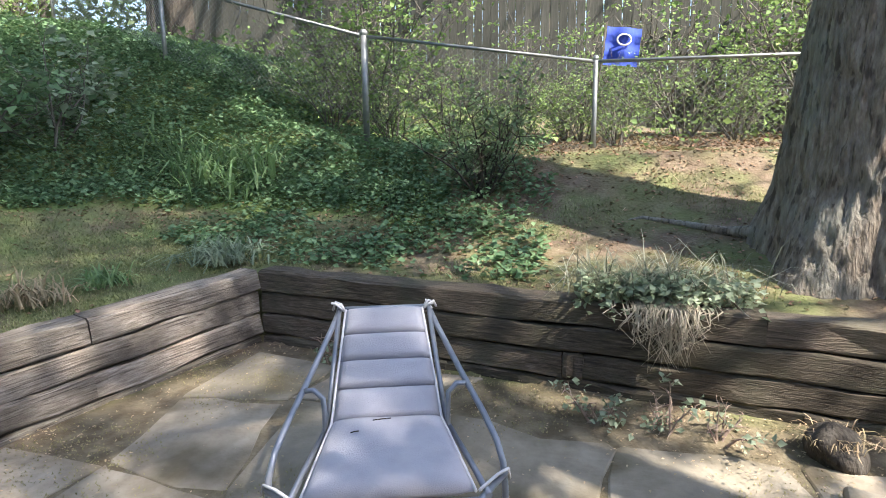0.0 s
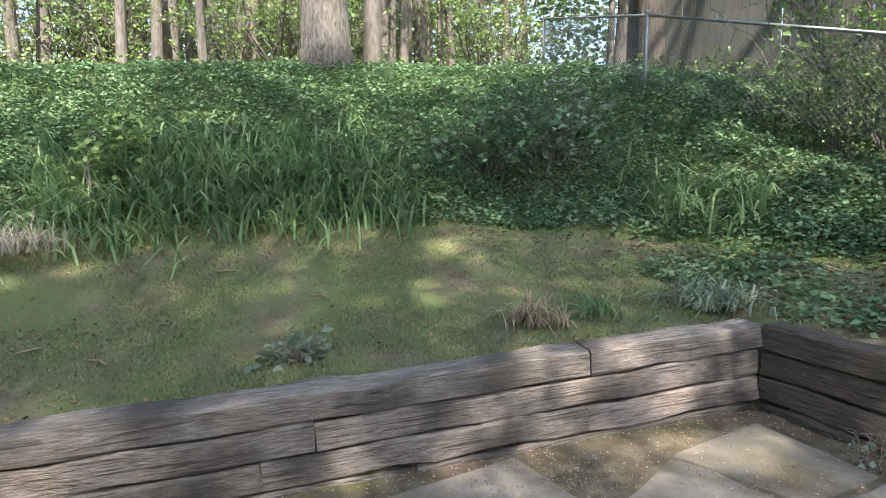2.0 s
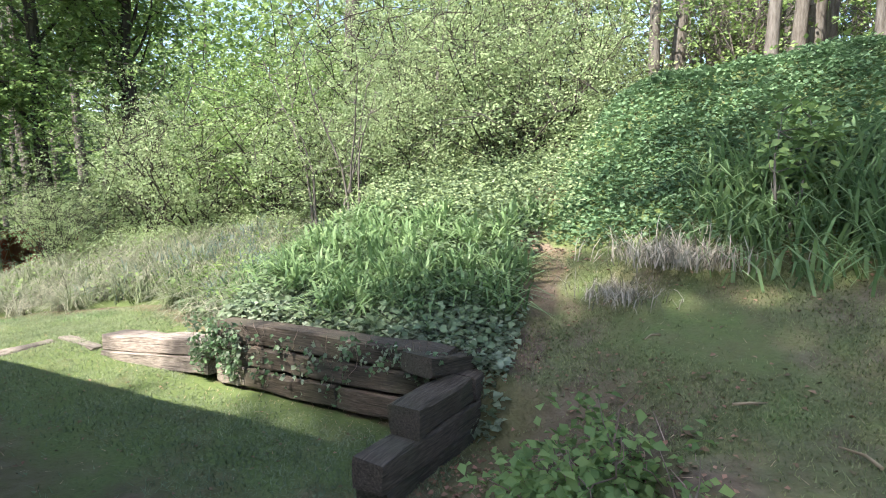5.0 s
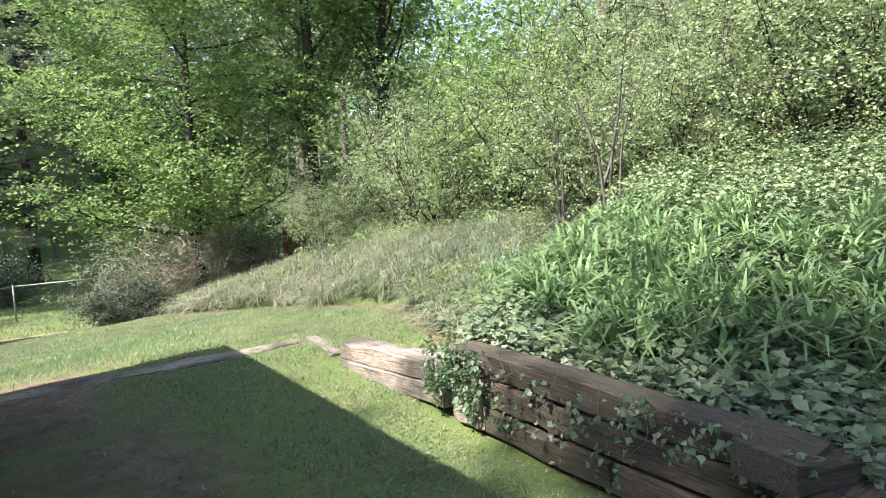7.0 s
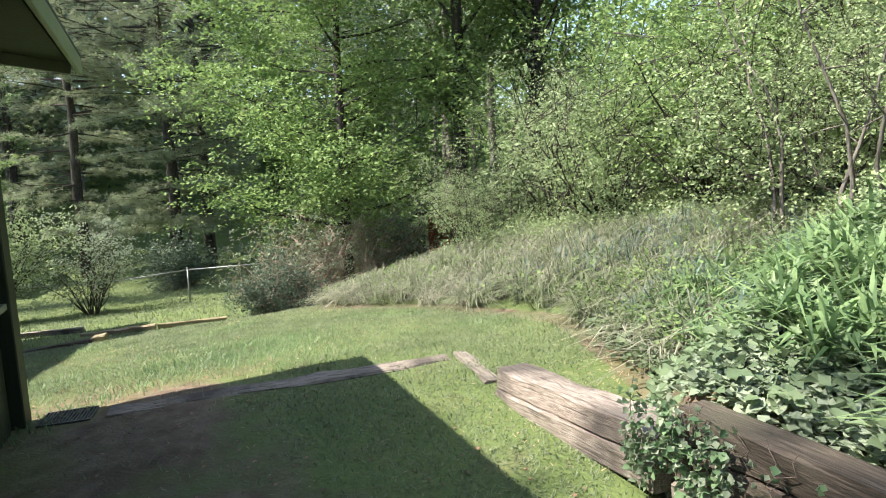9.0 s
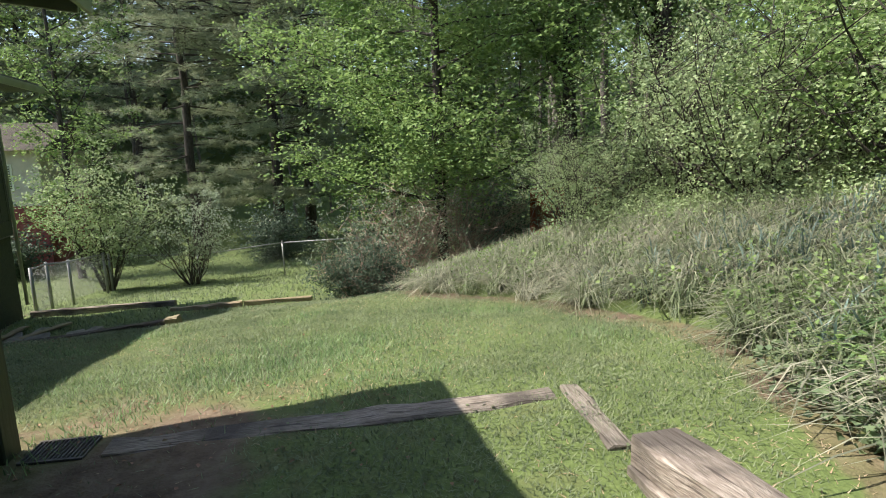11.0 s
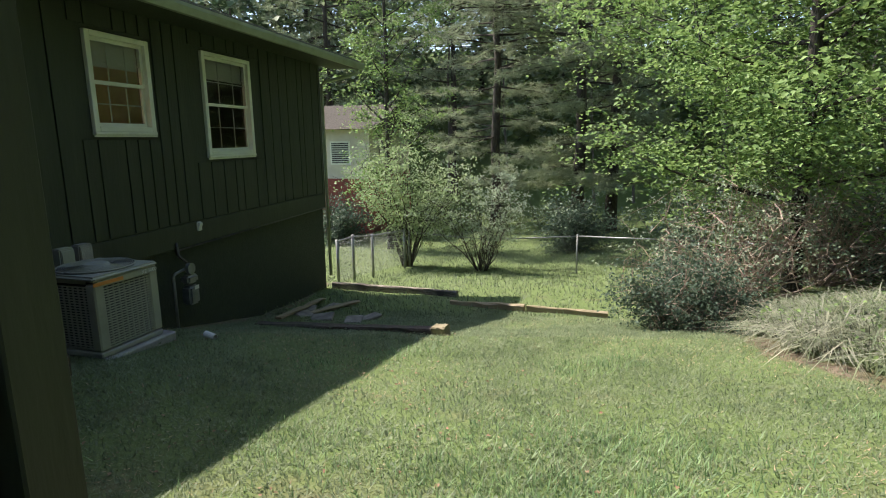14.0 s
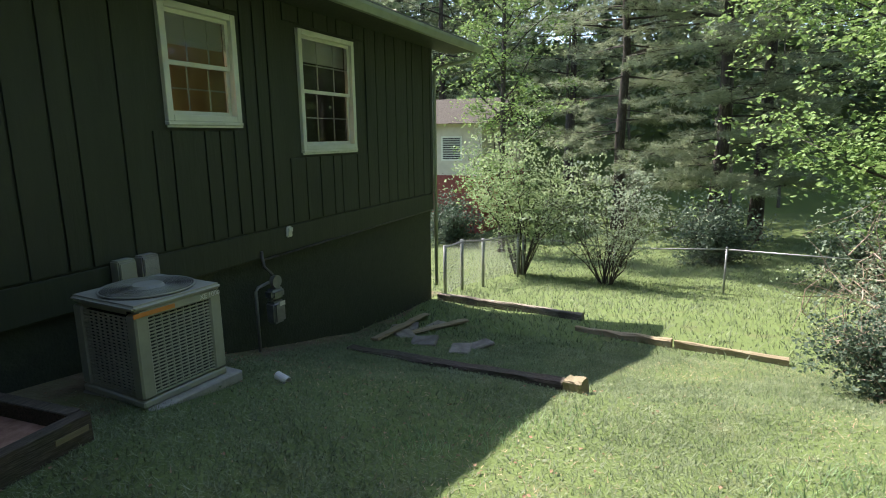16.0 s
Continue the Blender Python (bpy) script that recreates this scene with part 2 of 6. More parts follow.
def tube(bm, points, radius, sides=8, radii=None, cap=True):
    """A tube along points; radii may give each point its own."""
    pts = [Vector(p) for p in points]
    rings, up = [], None
    for i, p in enumerate(pts):
        d = (pts[min(i + 1, len(pts) - 1)] - pts[max(i - 1, 0)]).normalized()
        if up is None:
            up = d.orthogonal().normalized()
        up = (up - d * up.dot(d)).normalized()
        side = d.cross(up)
        r = radii[i] if radii else radius
        rings.append([bm.verts.new(p + (up * math.cos(a) + side * math.sin(a)) * r) for a in (2 * math.pi * k / sides for k in range(sides))])
    for a, b in zip(rings, rings[1:]):
        for k in range(sides):
            bm.faces.new((a[k], a[(k + 1) % sides], b[(k + 1) % sides], b[k])).smooth = True
    if cap:
        bm.faces.new(rings[0][::-1])
        bm.faces.new(rings[-1])
    return bm


def leaves(name, at, size, mat, up=0.5, ratio=0.38, out=None, rng=None):
    """A mesh of many small folded leaves at the given points. up: how far they lie flat."""
    rng = rng or np.random.default_rng(1)
    at = np.asarray(at, float)
    n = len(at)
    size = (np.broadcast_to(size, n) * rng.uniform(0.6, 1.3, n))[:, None]
    nor = rng.normal(size=(n, 3)) * (1 - up)
    nor[:, 2] = np.abs(nor[:, 2]) + up
    nor /= np.linalg.norm(nor, axis=1)[:, None]
    axis = rng.normal(size=(n, 3)) if out is None else out + rng.normal(size=(n, 3)) * 0.5
    axis -= nor * np.sum(axis * nor, axis=1)[:, None]
    axis /= np.linalg.norm(axis, axis=1)[:, None] + 1e-9
    wide = np.cross(nor, axis)
    v = np.empty((n, 4, 3))
    v[:, 0] = at
    v[:, 1] = at + (axis * 0.45 + wide * ratio + nor * 0.12) * size
    v[:, 2] = at + (axis - nor * 0.1) * size
    v[:, 3] = at + (axis * 0.45 - wide * ratio + nor * 0.12) * size
    base = np.arange(n)[:, None] * 4
    t = np.concatenate([base + [0, 2, 1], base + [0, 3, 2]])
    return fast_mesh(name, v.reshape(-1, 3), t, mat)


def blades(name, at, length, width, mat, lean=0.5, rng=None, droop=0.35, simple=False):
    """A mesh of arching blades (grass, strap leaves) that rise from the given points."""
    rng = rng or np.random.default_rng(2)
    at = np.asarray(at, float)
    n = len(at)
    ln = (np.broadcast_to(length, n) * rng.uniform(0.6, 1.25, n))[:, None]
    a = rng.uniform(0, 2 * math.pi, n)
    h = np.stack([np.cos(a), np.sin(a), np.zeros(n)], 1)
    s = np.stack([-np.sin(a), np.cos(a), np.zeros(n)], 1) * width * rng.uniform(0.7, 1.2, (n, 1))
    k = rng.uniform(0.2, 1.0, (n, 1)) * lean
    z = np.array([0, 0, 1.0])
    ln = ln * rng.uniform(0.75, 1.15, (n, 1))
    if simple:
        v = np.stack([at - s, at + s, at + (h * k * 1.1 + z * (1 - droop * k)) * ln], 1)
        return fast_mesh(name, v.reshape(-1, 3), np.arange(n * 3).reshape(-1, 3), mat)
    rows = [at - s, at + s]
    for f, w in ((0.35, 1.0), (0.7, 0.75)):
        q = at + (h * k * f ** 1.7 * 1.1 + z * (f - droop * k * f ** 2.4)) * ln
        rows += [q - s * w, q + s * w]
    rows.append(at + (h * k * 1.2 + z * np.maximum(0.12, 1 - droop * k * 1.25)) * ln)
    v = np.stack(rows, 1)
    base = np.arange(n)[:, None] * 7
    t = np.concatenate([base + c for c in ([0, 1, 3], [0, 3, 2], [2, 3, 5], [2, 5, 4], [4, 5, 6])])
    return fast_mesh(name, v.reshape(-1, 3), t, mat)


# ---- the lie of the land ----
CORNER = np.array((-0.53, 3.03))
N1 = np.array((0.939, -0.345))
N2 = np.array((-0.154, -0.988))


def smooth(a, b, x):
    t = np.clip((x - a) / (b - a), 0, 1)
    return t * t * (3 - 2 * t)


def side1(x, y):
    return (x - CORNER[0]) * N1[0] + (y - CORNER[1]) * N1[1]


def side2(x, y):
    return (x - CORNER[0]) * N2[0] + (y - CORNER[1]) * N2[1]


def foot(y):
    """x of the line where the lower lawn meets the planted bank."""
    return np.interp(y, [-30, -20, -14, -12.4, -10.4, -7.6, -6.9, -5.8, -4.9, -2.2], [-16, -10, -6.0, -5.8, -6.45, -6.43, -6.0, -5.4, -4.3, -3.7])


def low(y):
    return np.interp(y, [-70, -30, -22.3, -18.7, -16, -14, -13, -8.3, -7, -2, -1.2, 3, 8],
                     [-3.4, -3.1, -2.42, -1.88, -1.66, -1.2, -0.93, -0.3, -0.22, -0.24, -0.24, 0.0, 0.2])


def land(x, y):
    """Height of the ground."""
    x, y = np.asarray(x, float), np.asarray(y, float)
    s1, s2 = side1(x, y), side2(x, y)
    lower = low(y)
    b1, b2 = np.clip(-s1, 0, None), np.clip(-s2, 0, None)
    upper = np.interp(y, [-2.7, -1.9, -1.2, 0.5, 3, 6], [-0.24, -0.05, 0.22, 0.36, 0.52, 0.62])
    upper = upper + 0.06 * np.clip(b1, 0, 3) ** 2 + 0.75 * np.clip(b1 - 3, 0, 2.7) + 0.13 * np.clip(b1 - 5.7, 0, 14)
    upper = upper + (0.12 * np.clip(b2, 0, 2.6) ** 2 + 0.06 * np.clip(b2 - 2.6, 0, 12)) * (1 - 0.95 * smooth(3.6, 6.2, b1))
    behind = np.clip(foot(y) - x, 0, None)
    rise = np.interp(y, [-22, -15, -12, -9, -2], [0.02, 0.08, 0.24, 0.28, 0.3])
    bank = lower + 0.5 * smooth(-5.9, -4.8, y) * smooth(0.02, 0.16, behind) + rise * np.clip(behind - 0.3, 0, 7) + 0.04 * np.clip(behind - 7.3, 0, 20)
    w = smooth(-2.7, -1.3, y)
    path = lower + (upper - lower) * smooth(-2.4, -1.24, y) * smooth(0.0, 1.0, b1)
    open_part = np.where(behind > 0, bank * (1 - w) + np.maximum(upper, path) * w, path)
    cut = smooth(0.06, 0.14, np.maximum(b1, b2))
    z = np.where(y > -1.24, lower + (upper - lower) * cut, open_part)
    z = np.where((s1 > 0) & (y <= -1.24), lower, z)
    hill = 0.42 * np.clip(-y - 44, 0, 45) + 0.1 * np.clip(y - 12, 0, 40)
    by_house = 0.13 * smooth(-1.7, -0.7, x) * smooth(-13.4, -12.4, y) * smooth(-9.6, -10.8, y)
    return z + hill + by_house


def ground_z(x, y):
    return float(land(x, y))


def relief(x, y):
    """Small bumps of the soil, off on the patio."""
    f = np.sin(x * 3.1 + np.sin(y * 2.3)) * np.sin(y * 2.7 + np.sin(x * 1.9))
    return 0.015 * f * (1 - smooth(-0.1, 0.1, np.minimum(side1(x, y), side2(x, y))) * smooth(-2.9, -2.4, y))


xs = np.concatenate([np.arange(-600, -40, 40.0), np.arange(-40, -11, 1.0), np.arange(-11, 4.5, 0.08), np.arange(4.5, 40, 1.2), np.arange(40, 601, 40.0)])
ys = np.concatenate([np.arange(-600, -80, 40.0), np.arange(-80, -24, 1.0), np.arange(-24, -9, 0.2), np.arange(-9, 6.5, 0.08), np.arange(6.5, 40, 0.8), np.arange(40, 601, 40.0)])
gx, gy = np.meshgrid(xs, ys)
gz = land(gx, gy) + relief(gx, gy)
ni, nj = gx.shape
idx = np.arange(ni * nj).reshape(ni, nj)
quads = np.stack([idx[:-1, :-1], idx[:-1, 1:], idx[1:, 1:], idx[1:, :-1]], -1).reshape(-1, 4)
ground_me = fast_mesh("ground", np.stack([gx, gy, gz], -1).reshape(-1, 3), np.concatenate([quads[:, [0, 1, 2]], quads[:, [0, 2, 3]]]), None, True)


def ground_material():
    """Soil, moss and thin turf in patches; the share of turf is stored on the ground."""
    m = material("soil_and_turf", [(0.075, 0.052, 0.034), (0.145, 0.105, 0.07), (0.215, 0.165, 0.115)], 6, 0.95, 0.7, 40, coords="Object", stain=((0.13, 0.15, 0.045), 1.1, 0.55))
    nt = m.node_tree
    n, l = nt.nodes, nt.links
    bsdf = n["Principled BSDF"]
    before = bsdf.inputs["Base Color"].links[0].from_socket
    at = n.new("ShaderNodeAttribute")
    at.attribute_name = "turf"
    tx = n.new("ShaderNodeTexNoise")
    tx.inputs["Scale"].default_value = 2.6
    tx.inputs["Detail"].default_value = 7
    l.new(n["Texture Coordinate"].outputs["Object"], tx.inputs["Vector"])
    ad = n.new("ShaderNodeMath")
    l.new(at.outputs["Fac"], ad.inputs[0])
    l.new(tx.outputs[0], ad.inputs[1])
    mr = n.new("ShaderNodeMapRange")
    mr.inputs["From Min"].default_value, mr.inputs["From Max"].default_value = 0.75, 1.15
    l.new(ad.outputs[0], mr.inputs[0])
    mx = n.new("ShaderNodeMix")
    mx.data_type = "RGBA"
    l.new(mr.outputs[0], mx.inputs[0])
    l.new(before, mx.inputs[6])
    tg = n.new("ShaderNodeTexNoise")
    tg.inputs["Scale"].default_value = 30
    l.new(n["Texture Coordinate"].outputs["Object"], tg.inputs["Vector"])
    rp = n.new("ShaderNodeValToRGB")
    rp.color_ramp.elements[0].color = (0.07, 0.105, 0.03, 1)
    rp.color_ramp.elements[1].color = (0.15, 0.2, 0.06, 1)
    l.new(tg.outputs[0], rp.inputs[0])
    l.new(rp.outputs[0], mx.inputs[7])
    sa = n.new("ShaderNodeAttribute")
    sa.attribute_name = "sand"
    sc = n.new("ShaderNodeTexNoise")
    sc.inputs["Scale"].default_value = 9
    sc.inputs["Detail"].default_value = 8
    l.new(n["Texture Coordinate"].outputs["Object"], sc.inputs["Vector"])
    sp = n.new("ShaderNodeValToRGB")
    sp.color_ramp.elements[0].position, sp.color_ramp.elements[1].position = 0.35, 0.65
    sp.color_ramp.elements[0].color = (0.09, 0.07, 0.042, 1)
    sp.color_ramp.elements[1].color = (0.2, 0.165, 0.11, 1)
    l.new(sc.outputs[0], sp.inputs[0])
    sm = n.new("ShaderNodeMix")
    sm.data_type = "RGBA"
    l.new(sa.outputs["Fac"], sm.inputs[0])
    l.new(mx.outputs[2], sm.inputs[6])
    l.new(sp.outputs[0], sm.inputs[7])
    l.new(sm.outputs[2], bsdf.inputs["Base Color"])
    return m


def ivy_edge(x):
    """y of the line where the mossy lawn meets the ivy bank."""
    return np.interp(x, [-6.2, -5.6, -4.9, -4.5, -4.1, -3.5, -2.8, -1.9, -1.1, -0.3, 0.4, 1.1], [-2.4, -1.3, 0.25, 1.05, 1.95, 2.9, 3.85, 4.25, 4.48, 4.4, 4.1, 3.8])


def turf_share(x, y):
    s1, s2 = side1(x, y), side2(x, y)
    lawn = np.where((x > foot(y) + 0.1) & (y < -2.6) & (x < 0.6), 0.72, 0.25)
    lawn = np.where((y < -20), 0.75, lawn)
    up = (s1 < -0.15) & (y < ivy_edge(x) + 0.1) & (y > -2.0)
    lawn = np.where(up, 0.45, lawn)
    lawn = np.where((s1 > 0) & (s2 > 0) & (y > -2), 0.2, lawn)
    lawn = np.where((s2 < -0.15) & (s2 > -2.6) & (x > -0.4), 0.3, lawn)
    lawn = np.where((y > ivy_edge(x) + 0.1) & (x < 0.6) & (s1 > -6.5) & (y > -2.6), 0.62, lawn)
    lawn = np.where((s1 <= -6.5) & (y > -2.6), 0.3, lawn)
    lawn = np.where((y <= -2.6) & (x < foot(y) - 0.3), 0.75, lawn)
    near_porch = np.exp(-((x + 1.9) ** 2 / 1.6 + (y + 8.3) ** 2 / 0.8))
    shade = smooth(-3.3, -2.3, x) * smooth(-9.0, -8.0, y) * smooth(-2.0, -2.8, y)
    return lawn - 0.55 * near_porch - 0.4 * shade - 0.5 * np.exp(-((x + 2.95) ** 2 / 0.6 + (y + 1.95) ** 2 / 0.35))


turf = ground_me.attributes.new("turf", "FLOAT", "POINT")
turf.data.foreach_set("value", turf_share(gx, gy).ravel().astype(np.float32))
sand = ground_me.attributes.new("sand", "FLOAT", "POINT")
sand.data.foreach_set("value", (0.85 * smooth(0.0, 0.15, np.minimum(side1(gx, gy), side2(gx, gy))) * smooth(-2.6, -1.8, gy) * smooth(7, 6, gx)).ravel().astype(np.float32))
ground_me.materials.clear()
ground_me.materials.append(ground_material())
ground = tagged(new("ground", ground_me), "sloping yard of soil, moss and thin turf", "ground", kind="structure")


# ---- timber walls and edging ----
def timber_mesh(length, depth, height, rng, wear=0.008):
    """A weathered squared timber: x along, y outward, z up, centred."""
    bm = bmesh.new()
    n = max(4, int(length / 0.22))
    c = 0.016
    prof = [(-1, -1, c, 0), (1, -1, -c, 0), (1, -1, 0, c), (1, 1, 0, -c), (1, 1, -c, 0), (-1, 1, c, 0), (-1, 1, 0, -c), (-1, -1, 0, c)]
    rings = []
    for i in range(n + 1):
        x = -length / 2 + length * i / n
        sag = rng.normal(0, wear * 0.6)
        ring = []
        for sy, sz, oy, oz in prof:
            ring.append(bm.verts.new((x + rng.normal(0, wear * 0.4), sy * depth / 2 + oy + rng.normal(0, wear), sz * height / 2 + oz + sag + rng.normal(0, wear * 0.5))))
        rings.append(ring)
    for a, b in zip(rings, rings[1:]):
        for k in range(8):
            bm.faces.new((a[k], b[k], b[(k + 1) % 8], a[(k + 1) % 8]))
    bm.faces.new(rings[0])
    bm.faces.new(rings[-1][::-1])
    bmesh.ops.recalc_face_normals(bm, faces=bm.faces)
    return bm


def timber(parent, a, b, out, height, depth, mat, rng, label="", name="timber"):
    """A timber whose outer upper edge runs from a to b; out is the way its face looks."""
    a, b = Vector(a), Vector(b)
    x = (b - a).normalized()
    o = Vector((out[0], out[1], 0))
    y = (o - x * o.dot(x)).normalized()
    z = x.cross(y)
    if z.z < 0:
        a, b, x = b, a, -x
        z = x.cross(y)
    mid = (a + b) / 2 - y * depth / 2 - z * height / 2
    m = Matrix.Translation(mid) @ Matrix((x, y, z)).transposed().to_4x4()
    return part(name, timber_mesh((b - a).length - 0.006, depth, height, rng), mat, parent, label, m)


rng = np.random.default_rng(11)
COURSE = 0.172


def wall_courses(parent, start, end, top0, top1, out, joints, mat, courses=4, depth=0.2):
    """Courses of timbers between two plan points; joints lists each course's joints as shares of the length."""
    start, end = Vector((*start, 0)), Vector((*end, 0))
    for c in range(courses):
        cuts = [0.0, *joints[c % len(joints)], 1.0]
        for u0, u1 in zip(cuts, cuts[1:]):
            ends = []
            for u in (u0, u1):
                p = start.lerp(end, u)
                p.z = top0 + (top1 - top0) * u - c * COURSE
                ends.append(p + Vector((out[0], out[1], 0)) * rng.normal(0, 0.006))
            timber(parent, ends[0], ends[1], out, COURSE - 0.01, depth, mat, rng)


WEND = (-2.09, -1.24)
wall_a = thing("retaining_wall", "sun-bleached retaining wall of weathered railway sleepers beside the patio", "wall", kind="structure")
wall_courses(wall_a, CORNER, WEND, 0.57, 0.285, N1, [(0.27, ), (0.62,), (0.27, 0.68), (0.5,)], M["timber"])
W2END = (4.6, 2.23)
wall_b = thing("retaining_wall", "retaining wall of stacked railway sleepers under the oak, shade in its dark colour", "wall", kind="structure")
# The oak's shade on this wall is part of its timber colour.
wall_courses(wall_b, CORNER + np.array((0.0, 0.012)), W2END, 0.57, 0.53, N2, [(0.66,), (0.22, 0.8), (0.45, 0.475), (0.3, 0.7)], M["timber_shaded"])

ROW_A, ROW_B = np.array((-3.6, -2.2)), np.array((-4.5, -6.5))
row_dir = (ROW_B - ROW_A) / np.linalg.norm(ROW_B - ROW_A)
row_out = np.array((-row_dir[1], row_dir[0]))
row_out = row_out if row_out[0] > 0 else -row_out
low_wall = thing("low_retaining_wall", "low ivy-hung sleeper wall holding up the planted bank", "wall", kind="structure")
for c, (u0, u1, top) in enumerate([(0.09, 0.6, 0.385), (0.09, 0.62, 0.2), (0.09, 0.6, 0.015)]):
    cuts = [u0, *{0: (0.3,), 1: (0.36, 0.48), 2: (0.3, 0.52)}[c], u1]
    for a, b in zip(cuts, cuts[1:]):
        pa, pb = ROW_A + (ROW_B - ROW_A) * a, ROW_A + (ROW_B - ROW_A) * b
        push = row_out * (0.0 if c == 0 else 0.012 * c)
        # First half of the wall gets the dark copy, shade painted in.
        timber(low_wall, (*(pa + push), top - 0.10 * a), (*(pb + push), top - 0.10 * b), row_out, 0.17, 0.2, M["timber_shaded"] if a < 0.5 else M["timber"], rng)
pa, pb = ROW_A + (ROW_B - ROW_A) * 0.625, ROW_A + (ROW_B - ROW_A) * 0.99
timber(low_wall, (*pa, 0.14), (*pb, -0.03), row_out, 0.16, 0.27, M["timber"], rng, "sun-bleached split sleeper lying on the lawn")
timber(low_wall, (*(pa + row_out * 0.02), -0.03), (*(pb + row_out * 0.02), -0.18), row_out, 0.15, 0.25, M["timber"], rng)
timber(low_wall, (-3.52, -2.62, 0.37), (-4.22, -2.3, 0.3), (0.42, 0.91), 0.13, 0.3, M["timber_shaded"], rng)
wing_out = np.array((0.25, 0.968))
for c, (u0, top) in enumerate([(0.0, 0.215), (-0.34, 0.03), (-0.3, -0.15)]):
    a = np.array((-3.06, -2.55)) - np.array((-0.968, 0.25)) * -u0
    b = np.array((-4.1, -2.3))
    timber(low_wall, (*a, top), (*(b if c else a + (b - a) * 0.62), top), wing_out, 0.175, 0.22, M["timber_shaded"], rng)
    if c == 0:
        timber(low_wall, (*(a + (b - a) * 0.63), top), (*b, top + 0.005), wing_out, 0.175, 0.22, M["timber_shaded"], rng)
edging = thing("lawn_edging", "half-buried grey timber edging in the lawn", "edging", kind="structure")
timber(edging, (-2.08, -8.02, -0.265), (-4.68, -7.28, -0.215), (0.27, 0.96), 0.14, 0.2, M["timber"], rng)
timber(edging, (-4.93, -7.4, -0.21), (-4.68, -6.6, -0.195), (-0.95, 0.3), 0.14, 0.15, M["timber"], rng)
timber(edging, (-3.9, -2.3, 0.1), (-3.84, -1.68, 0.1), (0.99, -0.1), 0.28, 0.16, M["timber_shaded"], rng, "buried step timber")
CURB_END = (-2.31, -13.155, -0.87)
curb = thing("lawn_curb", "low lumber boards holding the lower edge of the lawn", "edging", kind="structure")
timber(curb, (-2.3, -16.98, -1.66), (-3.64, -16.5, -1.6), (0.3, 0.95), 0.24, 0.09, M["board"], rng, name="board")
timber(curb, (-3.67, -16.49, -1.6), (-4.98, -16.03, -1.57), (0.3, 0.95), 0.24, 0.09, M["board"], rng, name="board")
timber(curb, (0.35, -18.6, -1.73), (-2.4, -17.7, -1.68), (0.3, 0.95), 0.2, 0.1, M["timber"], rng, name="board")
# One board in two tones: dark for its shaded run, pale for its sunlit end.
timber(curb, (0.35, -14.4, -1.27), (-2.3, -13.16, -0.9), (0.3, 0.95), 0.24, 0.15, M["timber_shaded"], rng, name="board")
timber(curb, CURB_END, (-2.47, -13.09, -0.85), (0.3, 0.95), 0.2, 0.15, M["board"], rng, name="board_end")

# ---- house ----
HOUSE = Matrix.Translation((0.44, -18.67, 0)) @ Matrix(((0.157, -0.988, 0), (0.988, 0.157, 0), (0, 0, 1))).to_4x4()


def hp(u, v, z=0.0):
    return HOUSE @ Vector((u, v, z))


house = thing("house", "single-storey house with dark green vertical board siding", "house", HOUSE)
WINDOWS = [(2.61, 3.84, 1.1, 2.55), (4.87, 5.82, 1.42, 2.5)]
LENGTH, EAVE = 16.0, 2.82
bm = bmesh.new()
cols = sorted({0.0, LENGTH, *[w for win in WINDOWS for w in win[:2]]})
for a, b in zip(cols, cols[1:]):
    win = next((w for w in WINDOWS if w[0] <= a < w[1]), None)
    for z0, z1 in (((-0.12, EAVE),) if not win else ((-0.12, win[2]), (win[3], EAVE))):
        box(bm, b - a, 0.16, z1 - z0, pose((a + b) / 2, -0.08, (z0 + z1) / 2))
part("wall", bm, M["siding"], house)
part("end_wall", boxed(0.16, 8.84, EAVE + 0.12, pose(0.08, -4.58, (EAVE - 0.12) / 2)), M["siding"], house)
part("end_wall", boxed(0.16, 8.84, EAVE + 0.12, pose(LENGTH - 0.08, -4.58, (EAVE - 0.12) / 2)), M["siding"], house)
part("back_wall", boxed(LENGTH, 0.16, EAVE + 0.12, pose(LENGTH / 2, -9.08, (EAVE - 0.12) / 2)), M["siding"], house)
part("foundation", boxed(LENGTH - 0.04, 9.1, 2.4, pose(LENGTH / 2, -4.59, -1.322)), M["foundation"], house)
part("skirt_board", boxed(LENGTH, 0.024, 0.3, pose(LENGTH / 2, 0.013, 0.05), 0.004), M["siding"], house)
part("corner_board", boxed(0.1, 0.03, EAVE - 0.2, pose(0.05, 0.016, EAVE / 2 + 0.1), 0.004), M["siding"], house)
rngh = np.random.default_rng(5)
u = 0.1
while u < 10.0:
    wdt = rngh.choice([0.2, 0.3, 0.3, 0.4])
    u1 = u + wdt - 0.022
    spans = [(0.22, EAVE)]
    for w in WINDOWS:
        if u1 > w[0] - 0.04 and u < w[1] + 0.04:
            spans = [(0.22, w[2] - 0.09), (w[3] + 0.05, EAVE)]
    for z0, z1 in spans:
        part("siding_board", boxed(u1 - u, 0.02, z1 - z0, pose((u + u1) / 2, 0.0105, (z0 + z1) / 2), 0.003), M["siding"], house)
    u += wdt
part("ceiling", boxed(LENGTH - 0.3, 8.8, 0.05, pose(LENGTH / 2, -4.58, EAVE + 0.03)), M["cream"], house)
bm = bmesh.new()
